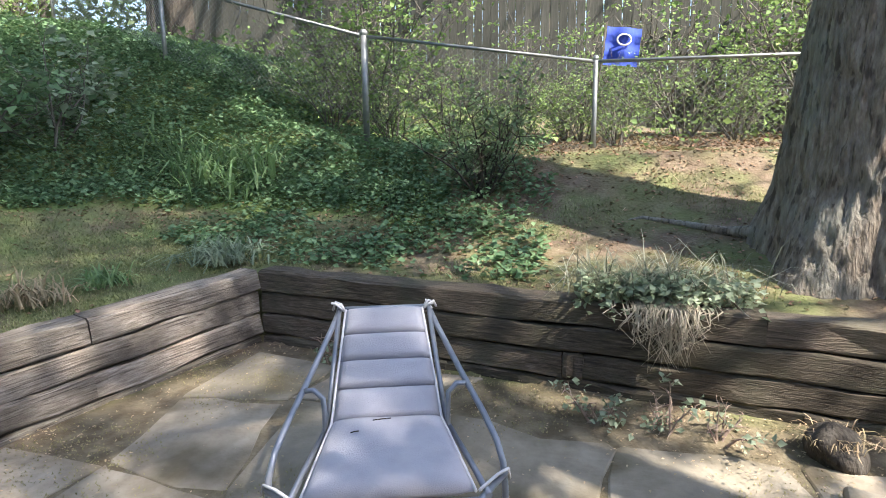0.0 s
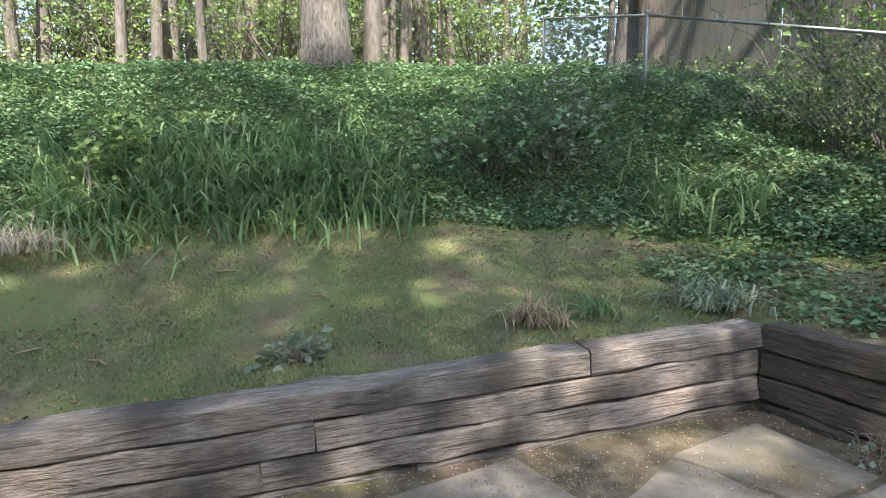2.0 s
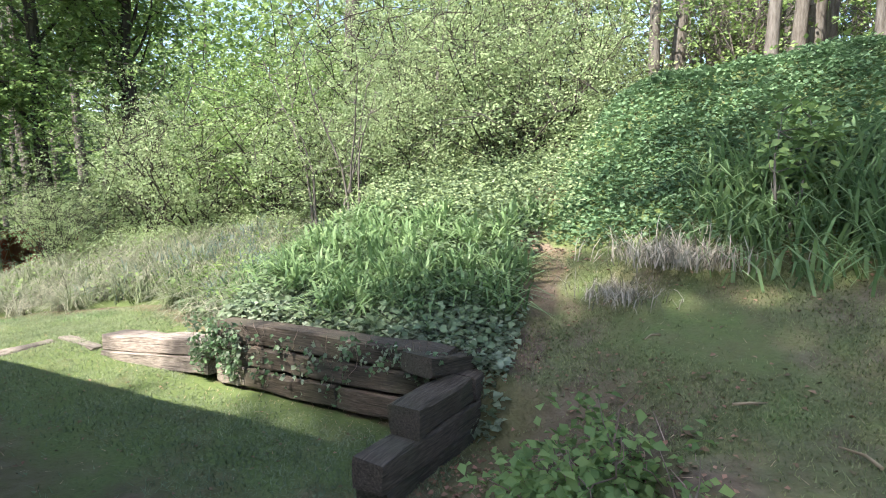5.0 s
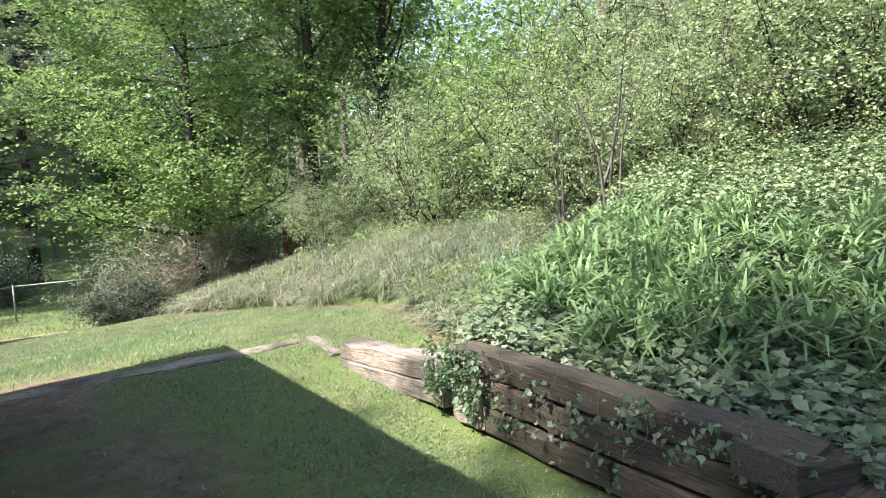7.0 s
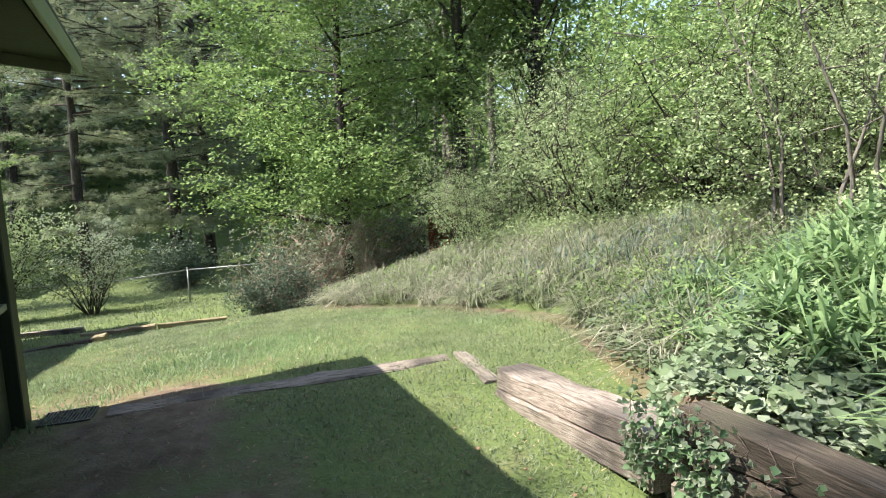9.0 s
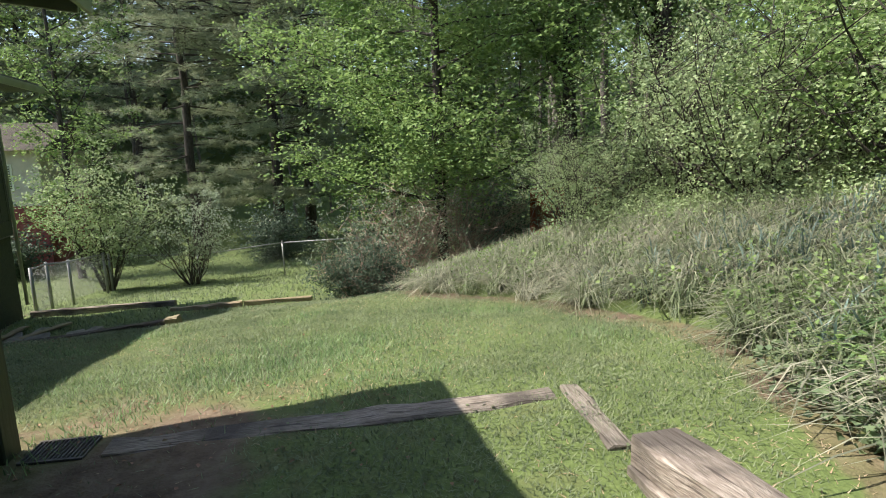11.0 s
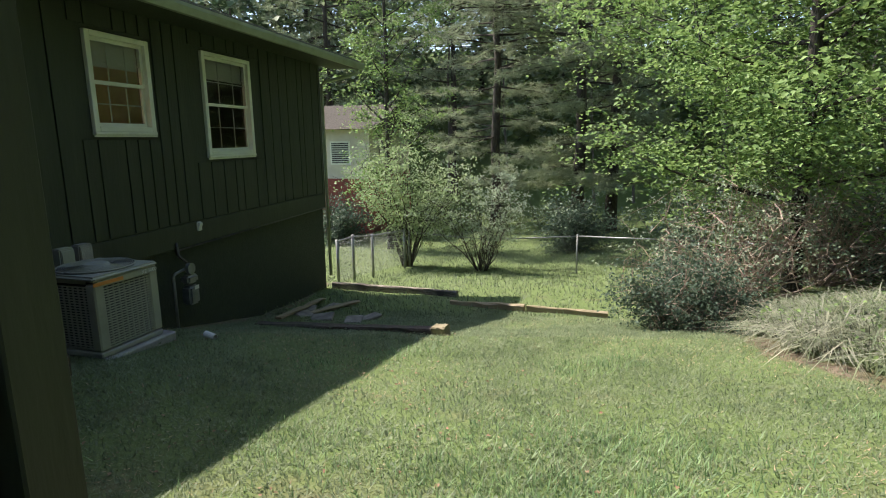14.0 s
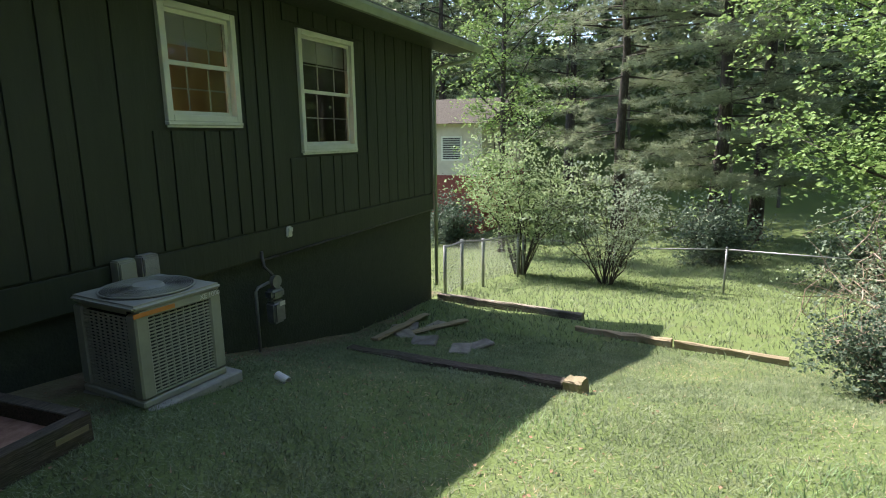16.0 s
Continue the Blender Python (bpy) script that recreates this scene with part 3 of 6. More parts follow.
for v0, z0, v1, z1 in ((0.55, EAVE, -4.6, EAVE + 1.45), (-4.6, EAVE + 1.45, -9.75, EAVE)):
    sl = Vector((0, v1 - v0, z1 - z0))
    box(bm, LENGTH + 1.4, sl.length, 0.1, pose(LENGTH / 2 - 0.25, (v0 + v1) / 2, (z0 + z1) / 2 + 0.1, math.degrees(math.atan2(z1 - z0, v1 - v0)) + (180 if v1 < v0 else 0)))
part("roof", bm, M["shingle"], house, "dark grey asphalt shingle roof")
for u in (0.08, LENGTH - 0.08):
    bm = bmesh.new()
    f = [bm.verts.new(p) for p in ((u - 0.07, 0, EAVE), (u - 0.07, -9.16, EAVE), (u - 0.07, -4.58, EAVE + 1.38), (u + 0.07, 0, EAVE), (u + 0.07, -9.16, EAVE), (u + 0.07, -4.58, EAVE + 1.38))]
    bm.faces.new(f[:3]), bm.faces.new(f[3:][::-1])
    for i in range(3):
        bm.faces.new((f[i], f[(i + 1) % 3], f[3 + (i + 1) % 3], f[3 + i]))
    bmesh.ops.recalc_face_normals(bm, faces=bm.faces)
    part("gable", bm, M["siding"], house)
part("soffit", boxed(10.0, 0.53, 0.02, pose(4.28, 0.285, EAVE - 0.02)), M["siding"], house)
bm = bmesh.new()
prof = [(0.54, 0.0), (0.54, -0.06), (0.58, -0.1), (0.64, -0.1), (0.67, -0.02), (0.67, 0.02), (0.655, 0.02), (0.655, -0.02), (0.632, -0.085), (0.585, -0.085), (0.555, -0.055), (0.555, 0.0)]
ends = [[bm.verts.new((uu, v, EAVE + 0.06 + z)) for v, z in prof] for uu in (-0.95, 9.3)]
for k in range(len(prof)):
    bm.faces.new((ends[0][k], ends[0][(k + 1) % len(prof)], ends[1][(k + 1) % len(prof)], ends[1][k]))
bm.faces.new(ends[0]), bm.faces.new(ends[1])
bmesh.ops.recalc_face_normals(bm, faces=bm.faces)
part("gutter", bm, M["fascia"], house, "pale green metal gutter")
part("rake_board", boxed(0.03, 5.3, 0.16, pose(-0.935, -1.98, EAVE + 0.75, -15.7)), M["fascia"], house)
bm = tube(bmesh.new(), [(-0.72, 0.6, EAVE), (-0.72, 0.58, EAVE - 0.12), (-0.55, 0.45, EAVE - 0.2), (-0.12, 0.1, EAVE - 0.34), (-0.06, 0.04, EAVE - 0.42), (-0.06, 0.04, -1.6)], 0.035, 8)
part("downspout", bm, M["fascia"], house)
for w0, w1, z0, z1 in WINDOWS:
    win = part("window", boxed(w1 - w0 + 0.02, 0.012, 0.02, pose((w0 + w1) / 2, 0.03, z0 - 0.048)), M["trim"], house)
    cx, wd, ht = (w0 + w1) / 2, w1 - w0, z1 - z0
    for uu in (w0 + 0.035, w1 - 0.035):
        part("frame", boxed(0.07, 0.13, ht, pose(uu, -0.02, (z0 + z1) / 2), 0.005), M["trim"], win)
    for zz in (z0 + 0.03, z1 - 0.03):
        part("frame", boxed(wd - 0.142, 0.13, 0.06, pose(cx, -0.02, zz), 0.005), M["trim"], win)
    part("sill", boxed(wd + 0.01, 0.135, 0.035, pose(cx, -0.015, z0 - 0.0185), 0.006), M["trim"], win)
    iw, mid = wd - 0.14, (z0 + z1) / 2
    for k, (za, zb, yy) in enumerate(((z0 + 0.06, mid + 0.02, -0.045), (mid - 0.02, z1 - 0.06, -0.018))):
        bm = bmesh.new()
        for uu in (cx - iw / 2 + 0.02, cx + iw / 2 - 0.02):
            box(bm, 0.04, 0.026, zb - za, pose(uu, yy, (za + zb) / 2))
        for zz in (za + 0.02, zb - 0.02):
            box(bm, iw - 0.082, 0.026, 0.04, pose(cx, yy, zz))
        part("sash", bm, M["trim"], win)
        bm = bmesh.new()
        for q in (1, 2):
            box(bm, 0.013, 0.01, zb - za - 0.084, pose(cx - iw / 2 + iw * q / 3, yy, (za + zb) / 2))
        for q in range(3):
            box(bm, iw / 3 - 0.03, 0.01, 0.013, pose(cx - iw / 2 + iw * (q + 0.5) / 3, yy, (za + zb) / 2))
        part("muntin", bm, M["blind"], win)
        pane = part("pane", boxed(iw - 0.082, 0.004, zb - za - 0.082, pose(cx, yy + 0.009, (za + zb) / 2)), M["glass"], win)
        pane.visible_shadow = False
    part("blind", boxed(iw, 0.006, 0.3, pose(cx, -0.1, z1 - 0.21)), M["blind"], win)
part("partition", boxed(6.0, 0.06, 2.9, pose(4.4, -2.4, 1.2)), M["curtain"], house, "ochre painted inner wall")
room_lamp = new("room_lamp", bpy.data.lights.new("room_lamp", "POINT"))
room_lamp.data.energy, room_lamp.data.color, room_lamp.data.shadow_soft_size = 7, (1.0, 0.72, 0.42), 0.12
room_lamp.location = hp(5.7, -1.3, 2.3)
part("floor", boxed(LENGTH - 0.4, 8.7, 0.05, pose(LENGTH / 2, -4.58, -0.08)), M["curtain"], house)

porch = thing("porch", "roofed side porch with a dark green corner post and knee wall", "porch", HOUSE)
PV = 3.56
for uu in (9.9, 12.5, 14.9):
    part("post", boxed(0.2, 0.2, 2.72, pose(uu, PV, 1.04), 0.008), M["siding"], porch)
for a, b in ((10.02, 12.38), (12.62, 14.78)):
    part("knee_wall", boxed(b - a, 0.1, 0.95, pose((a + b) / 2, PV - 0.03, 0.09), 0.004), M["siding"], porch)
    part("sill", boxed(b - a, 0.17, 0.045, pose((a + b) / 2, PV, 0.6), 0.005), M["fascia"], porch)
part("beam", boxed(5.2, 0.14, 0.22, pose(12.4, PV, 2.3), 0.006), M["siding"], porch)
part("end_wall", boxed(0.1, 3.38, 2.7, pose(9.92, 1.72, 0.95)), M["siding"], porch)
part("end_wall", boxed(0.1, 3.38, 2.7, pose(14.9, 1.72, 0.95)), M["siding"], porch)
part("floor", boxed(4.85, 3.4, 0.12, pose(12.42, 1.75, -0.2)), M["concrete"], porch)
sl = math.degrees(math.atan2(0.5, 4.25))
part("roof", boxed(6.1, 4.42, 0.05, pose(12.05, 1.96, 2.72, -sl), 0.004), M["shingle"], porch, "grey shingle porch roof")
part("roof_deck", boxed(5.95, 4.24, 0.035, pose(12.05, 1.96, 2.676, -sl)), M["siding"], porch)
part("fascia", boxed(6.06, 0.03, 0.14, pose(12.05, 4.14, 2.39), 0.004), M["fascia"], porch)
part("fascia", boxed(0.03, 4.24, 0.15, pose(9.05, 1.98, 2.64, -sl), 0.004), M["fascia"], porch)


# ---- trees ----
def branch_path(p, d, length, rng, bend=0.12, n=5, lift=0.02):
    pts = [Vector(p)]
    d = Vector(d).normalized()
    for _ in range(n):
        d = (d + Vector(rng.normal(0, bend, 3)) + Vector((0, 0, lift))).normalized()
        pts.append(pts[-1] + d * (length / n))
    return pts


def sprayed(centre, count, reach, rng):
    """Points in flat, slightly drooping sprays round the given centres."""
    n = len(centre)
    own = rng.integers(0, n, count)
    tilt = rng.normal(0, 0.28, (n, 2))
    d = rng.normal(0, 1, (count, 2)) * (reach * rng.uniform(0.5, 1.2, n))[own][:, None]
    z = np.sum(d * tilt[own], axis=1) - 0.25 * np.sum(d * d, axis=1) / reach + rng.normal(0, 0.1 * reach, count)
    return centre[own] + np.column_stack([d, z])


def tree(name, label, seed, height, radius, crown_base, crown_radius, leaf_mat, leaf_size, leaf_count, bark, limbs=14, lean=(0, 0), spread=0.45,
         flare=1.5, sides=10, clump=0.55, up=0.58, category="tree", group="", ridged=False, ratio=0.36, twigs=2):
    """A tree on its own origin: trunk with limbs and a crown of separate leaves in clumps."""
    rng = np.random.default_rng(seed)
    root = thing(name, label, category, group=group)
    bm = bmesh.new()
    n = 9
    pts, radii = [], []
    for i in range(n + 1):
        t = i / n
        if i == 1:
            pts.append(Vector((0, 0, radius * 0.9)))
            radii.append(radius * 1.08)
        pts.append(Vector((lean[0] * t * height + rng.normal(0, radius * 0.25) * (t > 0), lean[1] * t * height + rng.normal(0, radius * 0.25) * (t > 0), t * height - (0.25 if i == 0 else 0))))
        radii.append(radius * ((1 - t) ** 0.75 * 0.95 + 0.05) * (flare if i == 0 else 1))
    tube(bm, pts, radius, sides, radii)
    if ridged:
        bm.free()
        bm = ridged_trunk(pts, radii, rng)
    tips = []
    for i in range(limbs):
        t = crown_base + (0.97 - crown_base) * (i + rng.uniform(0, 1)) / limbs
        k = min(n - 1, max(1, int(t * n)))
        p = pts[k + 1].lerp(pts[k + 2 if k + 2 <= n + 1 else k + 1], t * n - k)
        a = i * 2.4 + rng.normal(0, 0.4)
        reach = crown_radius * (0.55 + 0.6 * math.sin(math.pi * min(1, (t - crown_base) / (1 - crown_base) * 0.85 + 0.12))) * rng.uniform(0.7, 1.15)
        path = branch_path(p, (math.cos(a), math.sin(a), spread), reach, rng)
        r0 = radius * 0.42 * (1 - t * 0.7)
        tube(bm, path, r0, 5, [r0 * (1 - 0.85 * q / 5) for q in range(6)], False)
        for q in range(2, 6):
            tips.append(path[q])
            for _ in range(twigs):
                d = Vector(rng.normal(0, 1, 3)) + Vector((0, 0, 0.3))
                sub = branch_path(path[q], d, reach * 0.33, rng, 0.2, 3)
                tube(bm, sub, r0 * 0.3, 3, [r0 * 0.3, r0 * 0.2, r0 * 0.12, r0 * 0.05], False)
                tips += sub[1:]
    part("trunk", bm, bark, root)
    tips = np.array([tuple(p) for p in tips])
    sprays = max(1, leaf_count // 16)
    centre = tips[rng.integers(0, len(tips), sprays)] + rng.normal(0, clump * crown_radius * 0.15, (sprays, 3)) * [1, 1, 0.7]
    pos = sprayed(centre, leaf_count, leaf_size * 2.3, rng)
    part("crown", leaves("crown", pos, leaf_size, leaf_mat, up, ratio, rng=rng), leaf_mat, root)
    return root


def ridged_trunk(pts, radii, rng, sides=150, step=0.03, top=4.0):
    """A thick trunk with deep vertical bark ridges up to the crown, and a plain tube above."""
    bm = bmesh.new()
    zs = np.array([p.z for p in pts])
    xs_, ys_ = np.array([p.x for p in pts]), np.array([p.y for p in pts])
    rs = np.array(radii)
    hs = list(np.arange(zs[0], top, step)) + [z for z in zs if z > top]
    rings = []
    for h in hs:
        cx, cy, r0 = np.interp(h, zs, xs_), np.interp(h, zs, ys_), np.interp(h, zs, rs)
        ring = []
        for k in range(sides):
            a = 2 * math.pi * k / sides
            q = Vector((math.cos(a) * 13, math.sin(a) * 13, h * 2.4 + 3))
            ridge = abs(noise.noise(q)) + 0.5 * abs(noise.noise(q * 2.3))
            lobe = 1 + 0.22 * max(0, 0.5 - h) * math.sin(a * 5 + 1) + 0.05 * math.sin(a * 3 + h)
            r = r0 * lobe + (0.1 * min(ridge, 0.42) - 0.03)
            ring.append(bm.verts.new((cx + math.cos(a) * r, cy + math.sin(a) * r, h)))
        rings.append(ring)
    for a, b in zip(rings, rings[1:]):
        for k in range(sides):
            bm.faces.new((a[k], a[(k + 1) % sides], b[(k + 1) % sides], b[k])).smooth = True
    return bm


def put(ob, x, y, turn=0.0, scale=1.0, sink=0.0, z=None):
    ob.matrix_basis = pose(x, y, (ground_z(x, y) if z is None else z) - sink, 0, 0, turn) @ Matrix.Scale(scale, 4)
    return ob


def again(ob, x, y, turn=0.0, scale=1.0, z=None):
    m = pose(x, y, ground_z(x, y) if z is None else z, 0, 0, turn)
    o = copy_thing(ob, m)
    o.matrix_basis = m @ Matrix.Scale(scale, 4)
    return o


oak = put(tree("oak_tree", "massive rough-barked oak at the top of the dark sleeper wall", 3, 18, 0.5, 0.55, 6.5, M["leaf_woods"], 0.14, 2000, M["bark"], 22, (0.002, 0.0), 0.35, 1.45, 18, 0.9, ridged=True), 3.72, 3.62)
rngr = np.random.default_rng(8)
for k in range(7):
    a = k * 0.9 + rngr.normal(0, 0.2)
    pts = []
    for q, d in enumerate((0.35, 0.62, 0.85, 1.15, 1.5, 1.9)):
        aa = a + q * rngr.normal(0, 0.08)
        x, y = math.cos(aa) * d, math.sin(aa) * d
        pts.append((x, y, ground_z(3.72 + x, 3.62 + y) - ground_z(3.72, 3.62) + (0.24, 0.06, 0.015, -0.005, -0.012, -0.06)[q]))
    if all(side2(3.72 + p[0], 3.62 + p[1]) < -0.3 for p in pts):
        part("surface_root", tube(bmesh.new(), pts, 0.1, 8, [0.13, 0.06, 0.04, 0.03, 0.022, 0.012]), M["bark"], oak)
woods_a = put(tree("woodland_tree", "tall slender woodland tree with thin spring leaves", 21, 17, 0.17, 0.35, 3.2, M["leaf_woods"], 0.13, 2000, M["bark_pale"], 15, twigs=1, sides=7, group="woods behind the yard"), -8.6, 4.6)
woods_b = put(tree("woodland_tree", "grey-barked woodland tree with a light leafy crown", 22, 19, 0.24, 0.4, 3.8, M["leaf_woods"], 0.14, 2000, M["bark_grey"], 15, twigs=1, sides=8, group="woods behind the yard"), -11.5, 5.2)
woods_c = put(tree("woodland_tree", "thin leaning woodland tree in young leaf", 23, 13, 0.11, 0.3, 2.6, M["leaf_maple"], 0.12, 1800, M["bark_pale"], 13, (0.05, 0.02), twigs=1, sides=7, group="woods behind the yard"), -12.2, -0.9)
rngt = np.random.default_rng(77)
for i in range(36):
    x, y = rngt.uniform(-34, -9.5), rngt.uniform(-9, 24)
    if x > -12.5 and y < 1:
        continue
    again((woods_a, woods_b, woods_c)[i % 3], x, y, rngt.uniform(0, 360), rngt.uniform(0.75, 1.25))
for i in range(11):
    x, y = rngt.uniform(-9, 12), rngt.uniform(13, 28)
    again((woods_a, woods_b, woods_c)[i % 3], x, y, rngt.uniform(0, 360), rngt.uniform(0.75, 1.25))
slim = put(tree("woodland_tree", "slim pale woodland trunk with a high thin crown", 29, 15, 0.1, 0.42, 2.0, M["leaf_maple"], 0.12, 900, M["bark_pale"], 10, (0.02, -0.01), twigs=1, sides=7, group="woods behind the yard"), -10.4, 2.2)
for i in range(46):
    x, y = rngt.uniform(-22, -8.4), rngt.uniform(0.4, 12.5)
    again(slim if i % 3 else woods_a, x, y, rngt.uniform(0, 360), rngt.uniform(0.7, 1.4))
big_grey = put(tree("woodland_oak", "thick grey-barked oak on top of the ivy bank", 24, 18, 0.36, 0.4, 4.5, M["leaf_woods"], 0.14, 3500, M["bark_grey"], 16), -7.1, 3.0)
dark_trunk = put(tree("ivy_trunk_tree", "dark ivy-wrapped trunk beside the chain-link fence", 25, 17, 0.28, 0.45, 3.5, M["leaf_woods"], 0.13, 2600, M["bark_dark"], 14), -6.0, 9.6)
again(dark_trunk, -7.2, 11.0, 90, 0.9)
# Two unseen trees, added only to throw dapples over the patio and chair.
shade_tree = put(tree("shade_tree", "unseen broad tree added beside the patio to cast dappled shade", 26, 13, 0.3, 0.3, 5.0, M["leaf_maple"], 0.14, 2300, M["bark"], 24, spread=0.3, clump=1.0), 6.4, -0.6)
again(shade_tree, 9.3, -2.0, 70, 0.8)
# Unseen crowns set along the sun's direction to shade bank, upper lawn and low wall.
put(tree("tall_tree", "tall unseen tree added behind the house to shade the bank and upper lawn", 27, 28, 0.42, 0.66, 4.5, M["leaf_maple"], 0.24, 9800, M["bark"], 36, spread=0.3, clump=1.0), 13.0, -6.7)
put(tree("tall_tree", "narrow-crowned unseen tree added behind the house to shade the low wall", 28, 24, 0.3, 0.78, 1.7, M["leaf_maple"], 0.23, 4000, M["bark"], 22, spread=0.4, clump=1.0), 11.9, -10.2)
maple = put(tree("maple_tree", "bright green spring maple with low spreading boughs", 31, 13, 0.16, 0.12, 4.2, M["leaf_maple"], 0.105, 95000, M["bark_dark"], 34, spread=0.25, clump=0.8), -9.2, -18.5)
forked = put(tree("forked_tree", "forked ivy-grown tree behind the thicket", 32, 14, 0.2, 0.28, 3.4, M["leaf_maple"], 0.13, 15000, M["bark_dark"], 18, (0.03, 0.0), 0.9), -11.6, -15.9)
again(forked, -13.5, -15.2, 140, 1.0)
again(forked, -15.8, -17.6, 200, 1.1)


def pine_tree(name, label, seed, height, radius, base, reach, tufts, needle, bark, group=""):
    """A pine on its own origin: bare lower trunk, level boughs in whorls, flat sprays of needle tufts."""
    rng = np.random.default_rng(seed)
    root = thing(name, label, "tree", group=group)
    bm = bmesh.new()
    pts = [Vector((rng.normal(0, 0.05) * (k > 0), rng.normal(0, 0.05) * (k > 0), height * k / 10 - 0.25 * (k == 0))) for k in range(11)]
    tube(bm, pts, radius, 9, [radius * (1.2 if k == 0 else 1 - 0.088 * k) for k in range(11)])
    tips, ways = [], []
    z = base
    while z < height - 0.6:
        t = z / height
        for k in range(rng.integers(2, 5)):
            a = rng.uniform(0, 2 * math.pi)
            length = reach * (0.35 + 0.65 * math.sin(math.pi * min(1.0, 1.12 - 0.95 * t))) * rng.uniform(0.55, 1.15)
            path = branch_path((0, 0, z), (math.cos(a), math.sin(a), rng.uniform(-0.12, 0.22)), length, rng, 0.07, 6, -0.012)
            r0 = 0.012 + 0.011 * length
            tube(bm, path, r0, 4, [r0 * (1 - 0.14 * q) for q in range(7)], False)
            for q in range(2, 7):
                ahead = (path[q] - path[q - 1]).normalized()
                for sgn in (-1, 1):
                    d = ahead * 0.8 + Vector((-ahead.y, ahead.x, 0)) * sgn * rng.uniform(0.4, 1.0) + Vector((0, 0, rng.normal(0, 0.12)))
                    sub = branch_path(path[q], d, length * rng.uniform(0.14, 0.3), rng, 0.15, 3, 0.01)
                    tube(bm, sub, r0 * 0.3, 3, [r0 * 0.35, r0 * 0.25, r0 * 0.15, r0 * 0.06], False)
                    for p, o in zip(sub[1:], sub):
                        tips.append(p)
                        ways.append((p - o).normalized())
        z += rng.uniform(0.45, 0.95)
    part("trunk", bm, bark, root)
    tips, ways = np.array([tuple(p) for p in tips]), np.array([tuple(w) for w in ways])
    own = np.repeat(rng.integers(0, len(tips), tufts), 12)
    at = np.repeat(tips[own[::12]] + rng.normal(0, 0.14, (tufts, 3)) * [1, 1, 0.4], 12, 0)
    d = ways[own] * 0.75 + rng.normal(0, 0.55, (len(own), 3)) * [1, 1, 0.75] + [0, 0, -0.05]
    d = d / np.linalg.norm(d, axis=1)[:, None] * needle * rng.uniform(0.7, 1.2, (len(own), 1))
    w = np.cross(d, rng.normal(0, 1, (len(own), 3)))
    w = w / np.linalg.norm(w, axis=1)[:, None] * needle * 0.028
    v = np.stack([at - w, at + w, at + d], 1)
    part("needles", fast_mesh("needles", v.reshape(-1, 3), np.arange(len(own) * 3).reshape(-1, 3), M["needle"]), M["needle"], root)
    return root


pine = put(pine_tree("pine_tree", "tall pine with level grey-green needle sprays and a dark trunk", 33, 22, 0.3, 2.2, 6.5, 12000, 0.28, M["bark_dark"]), -7.3, -33.4)
again(pine, -9.0, -34.2, 80, 0.95)
again(pine, -3.6, -36.0, 160, 0.9)
far_pine = put(pine_tree("far_pine_tree", "distant pine with grey-green sprays", 34, 21, 0.26, 3.0, 5.2, 2100, 0.48, M["bark_dark"], "pines on the hillside"), -1.0, -46.0)
for i in range(44):
    x, y = rngt.uniform(-40, 22), rngt.uniform(-78, -40)
    again((woods_a, far_pine, woods_b, woods_c)[i % 4], x, y, rngt.uniform(0, 360), rngt.uniform(0.8, 1.2))
for i in range(20):
    x, y = rngt.uniform(-40, -15), rngt.uniform(-38, -9)
    again((woods_a, woods_b, woods_c)[i % 3], x, y, rngt.uniform(0, 360), rngt.uniform(0.8, 1.2))


def far_woods(name, label, n, x0, x1, y0, y1, z0, z1, size, mat, seed):
    """A distant mass of foliage in uneven clumps."""
    r = np.random.default_rng(seed)
    m = max(1, n // 60)
    c = np.stack([r.uniform(x0, x1, m), r.uniform(y0, y1, m), r.uniform(z0, z1, m)], 1)
    c[:, 2] += land(c[:, 0], c[:, 1])
    p = c[r.integers(0, m, n)] + r.normal(0, 1, (n, 3)) * [2.0, 2.0, 1.6]
    return tagged(new(name, leaves(name, p, size, mat, 0.55, 0.42, rng=r)), label, "woods", kind="stuff")


far_woods("far_woods", "dark wooded hillside beyond the lower lawns", 60000, -60, 40, -80, -50, 1.0, 24, 0.7, M["leaf_woods"], 201)
far_woods("far_pines", "grey-green pines on the far hillside", 24000, -50, 34, -70, -44, 3.0, 19, 0.45, M["needle"], 202)
far_woods("west_woods", "leafy woods beyond the thicket", 66000, -46, -24, -40, 30, 0.5, 18, 0.42, M["leaf_maple"], 203)
far_woods("north_woods", "leafy woods behind the board fence", 38000, -46, 26, 20, 38, 0.3, 14, 0.42, M["leaf_woods"], 204)


# ---- ground cover ----
def scatter(n, x0, x1, y0, y1, keep, seed, lift=(0.0, 0.0)):
    """Points on the ground inside a stretch of the plan; keep(x, y) gives the chance of each."""
    r = np.random.default_rng(seed)
    x, y = r.uniform(x0, x1, n), r.uniform(y0, y1, n)
    ok = r.uniform(0, 1, n) < keep(x, y)
    x, y = x[ok], y[ok]
    return np.stack([x, y, land(x, y) + relief(x, y) + r.uniform(lift[0], lift[1], len(x))], 1)


def patchy(x, y, scale=1.0, phase=0.0):
    """Soft patches between 0 and 1."""
    return 0.5 + 0.25 * (np.sin(x * 1.7 * scale + phase + 1.3 * np.sin(y * 1.1 * scale)) + np.sin(y * 2.1 * scale + phase * 2 + 1.1 * np.sin(x * 1.5 * scale + 2)))


def stuff(name, me, label, category):
    return tagged(new(name, me), label, category, kind="stuff")


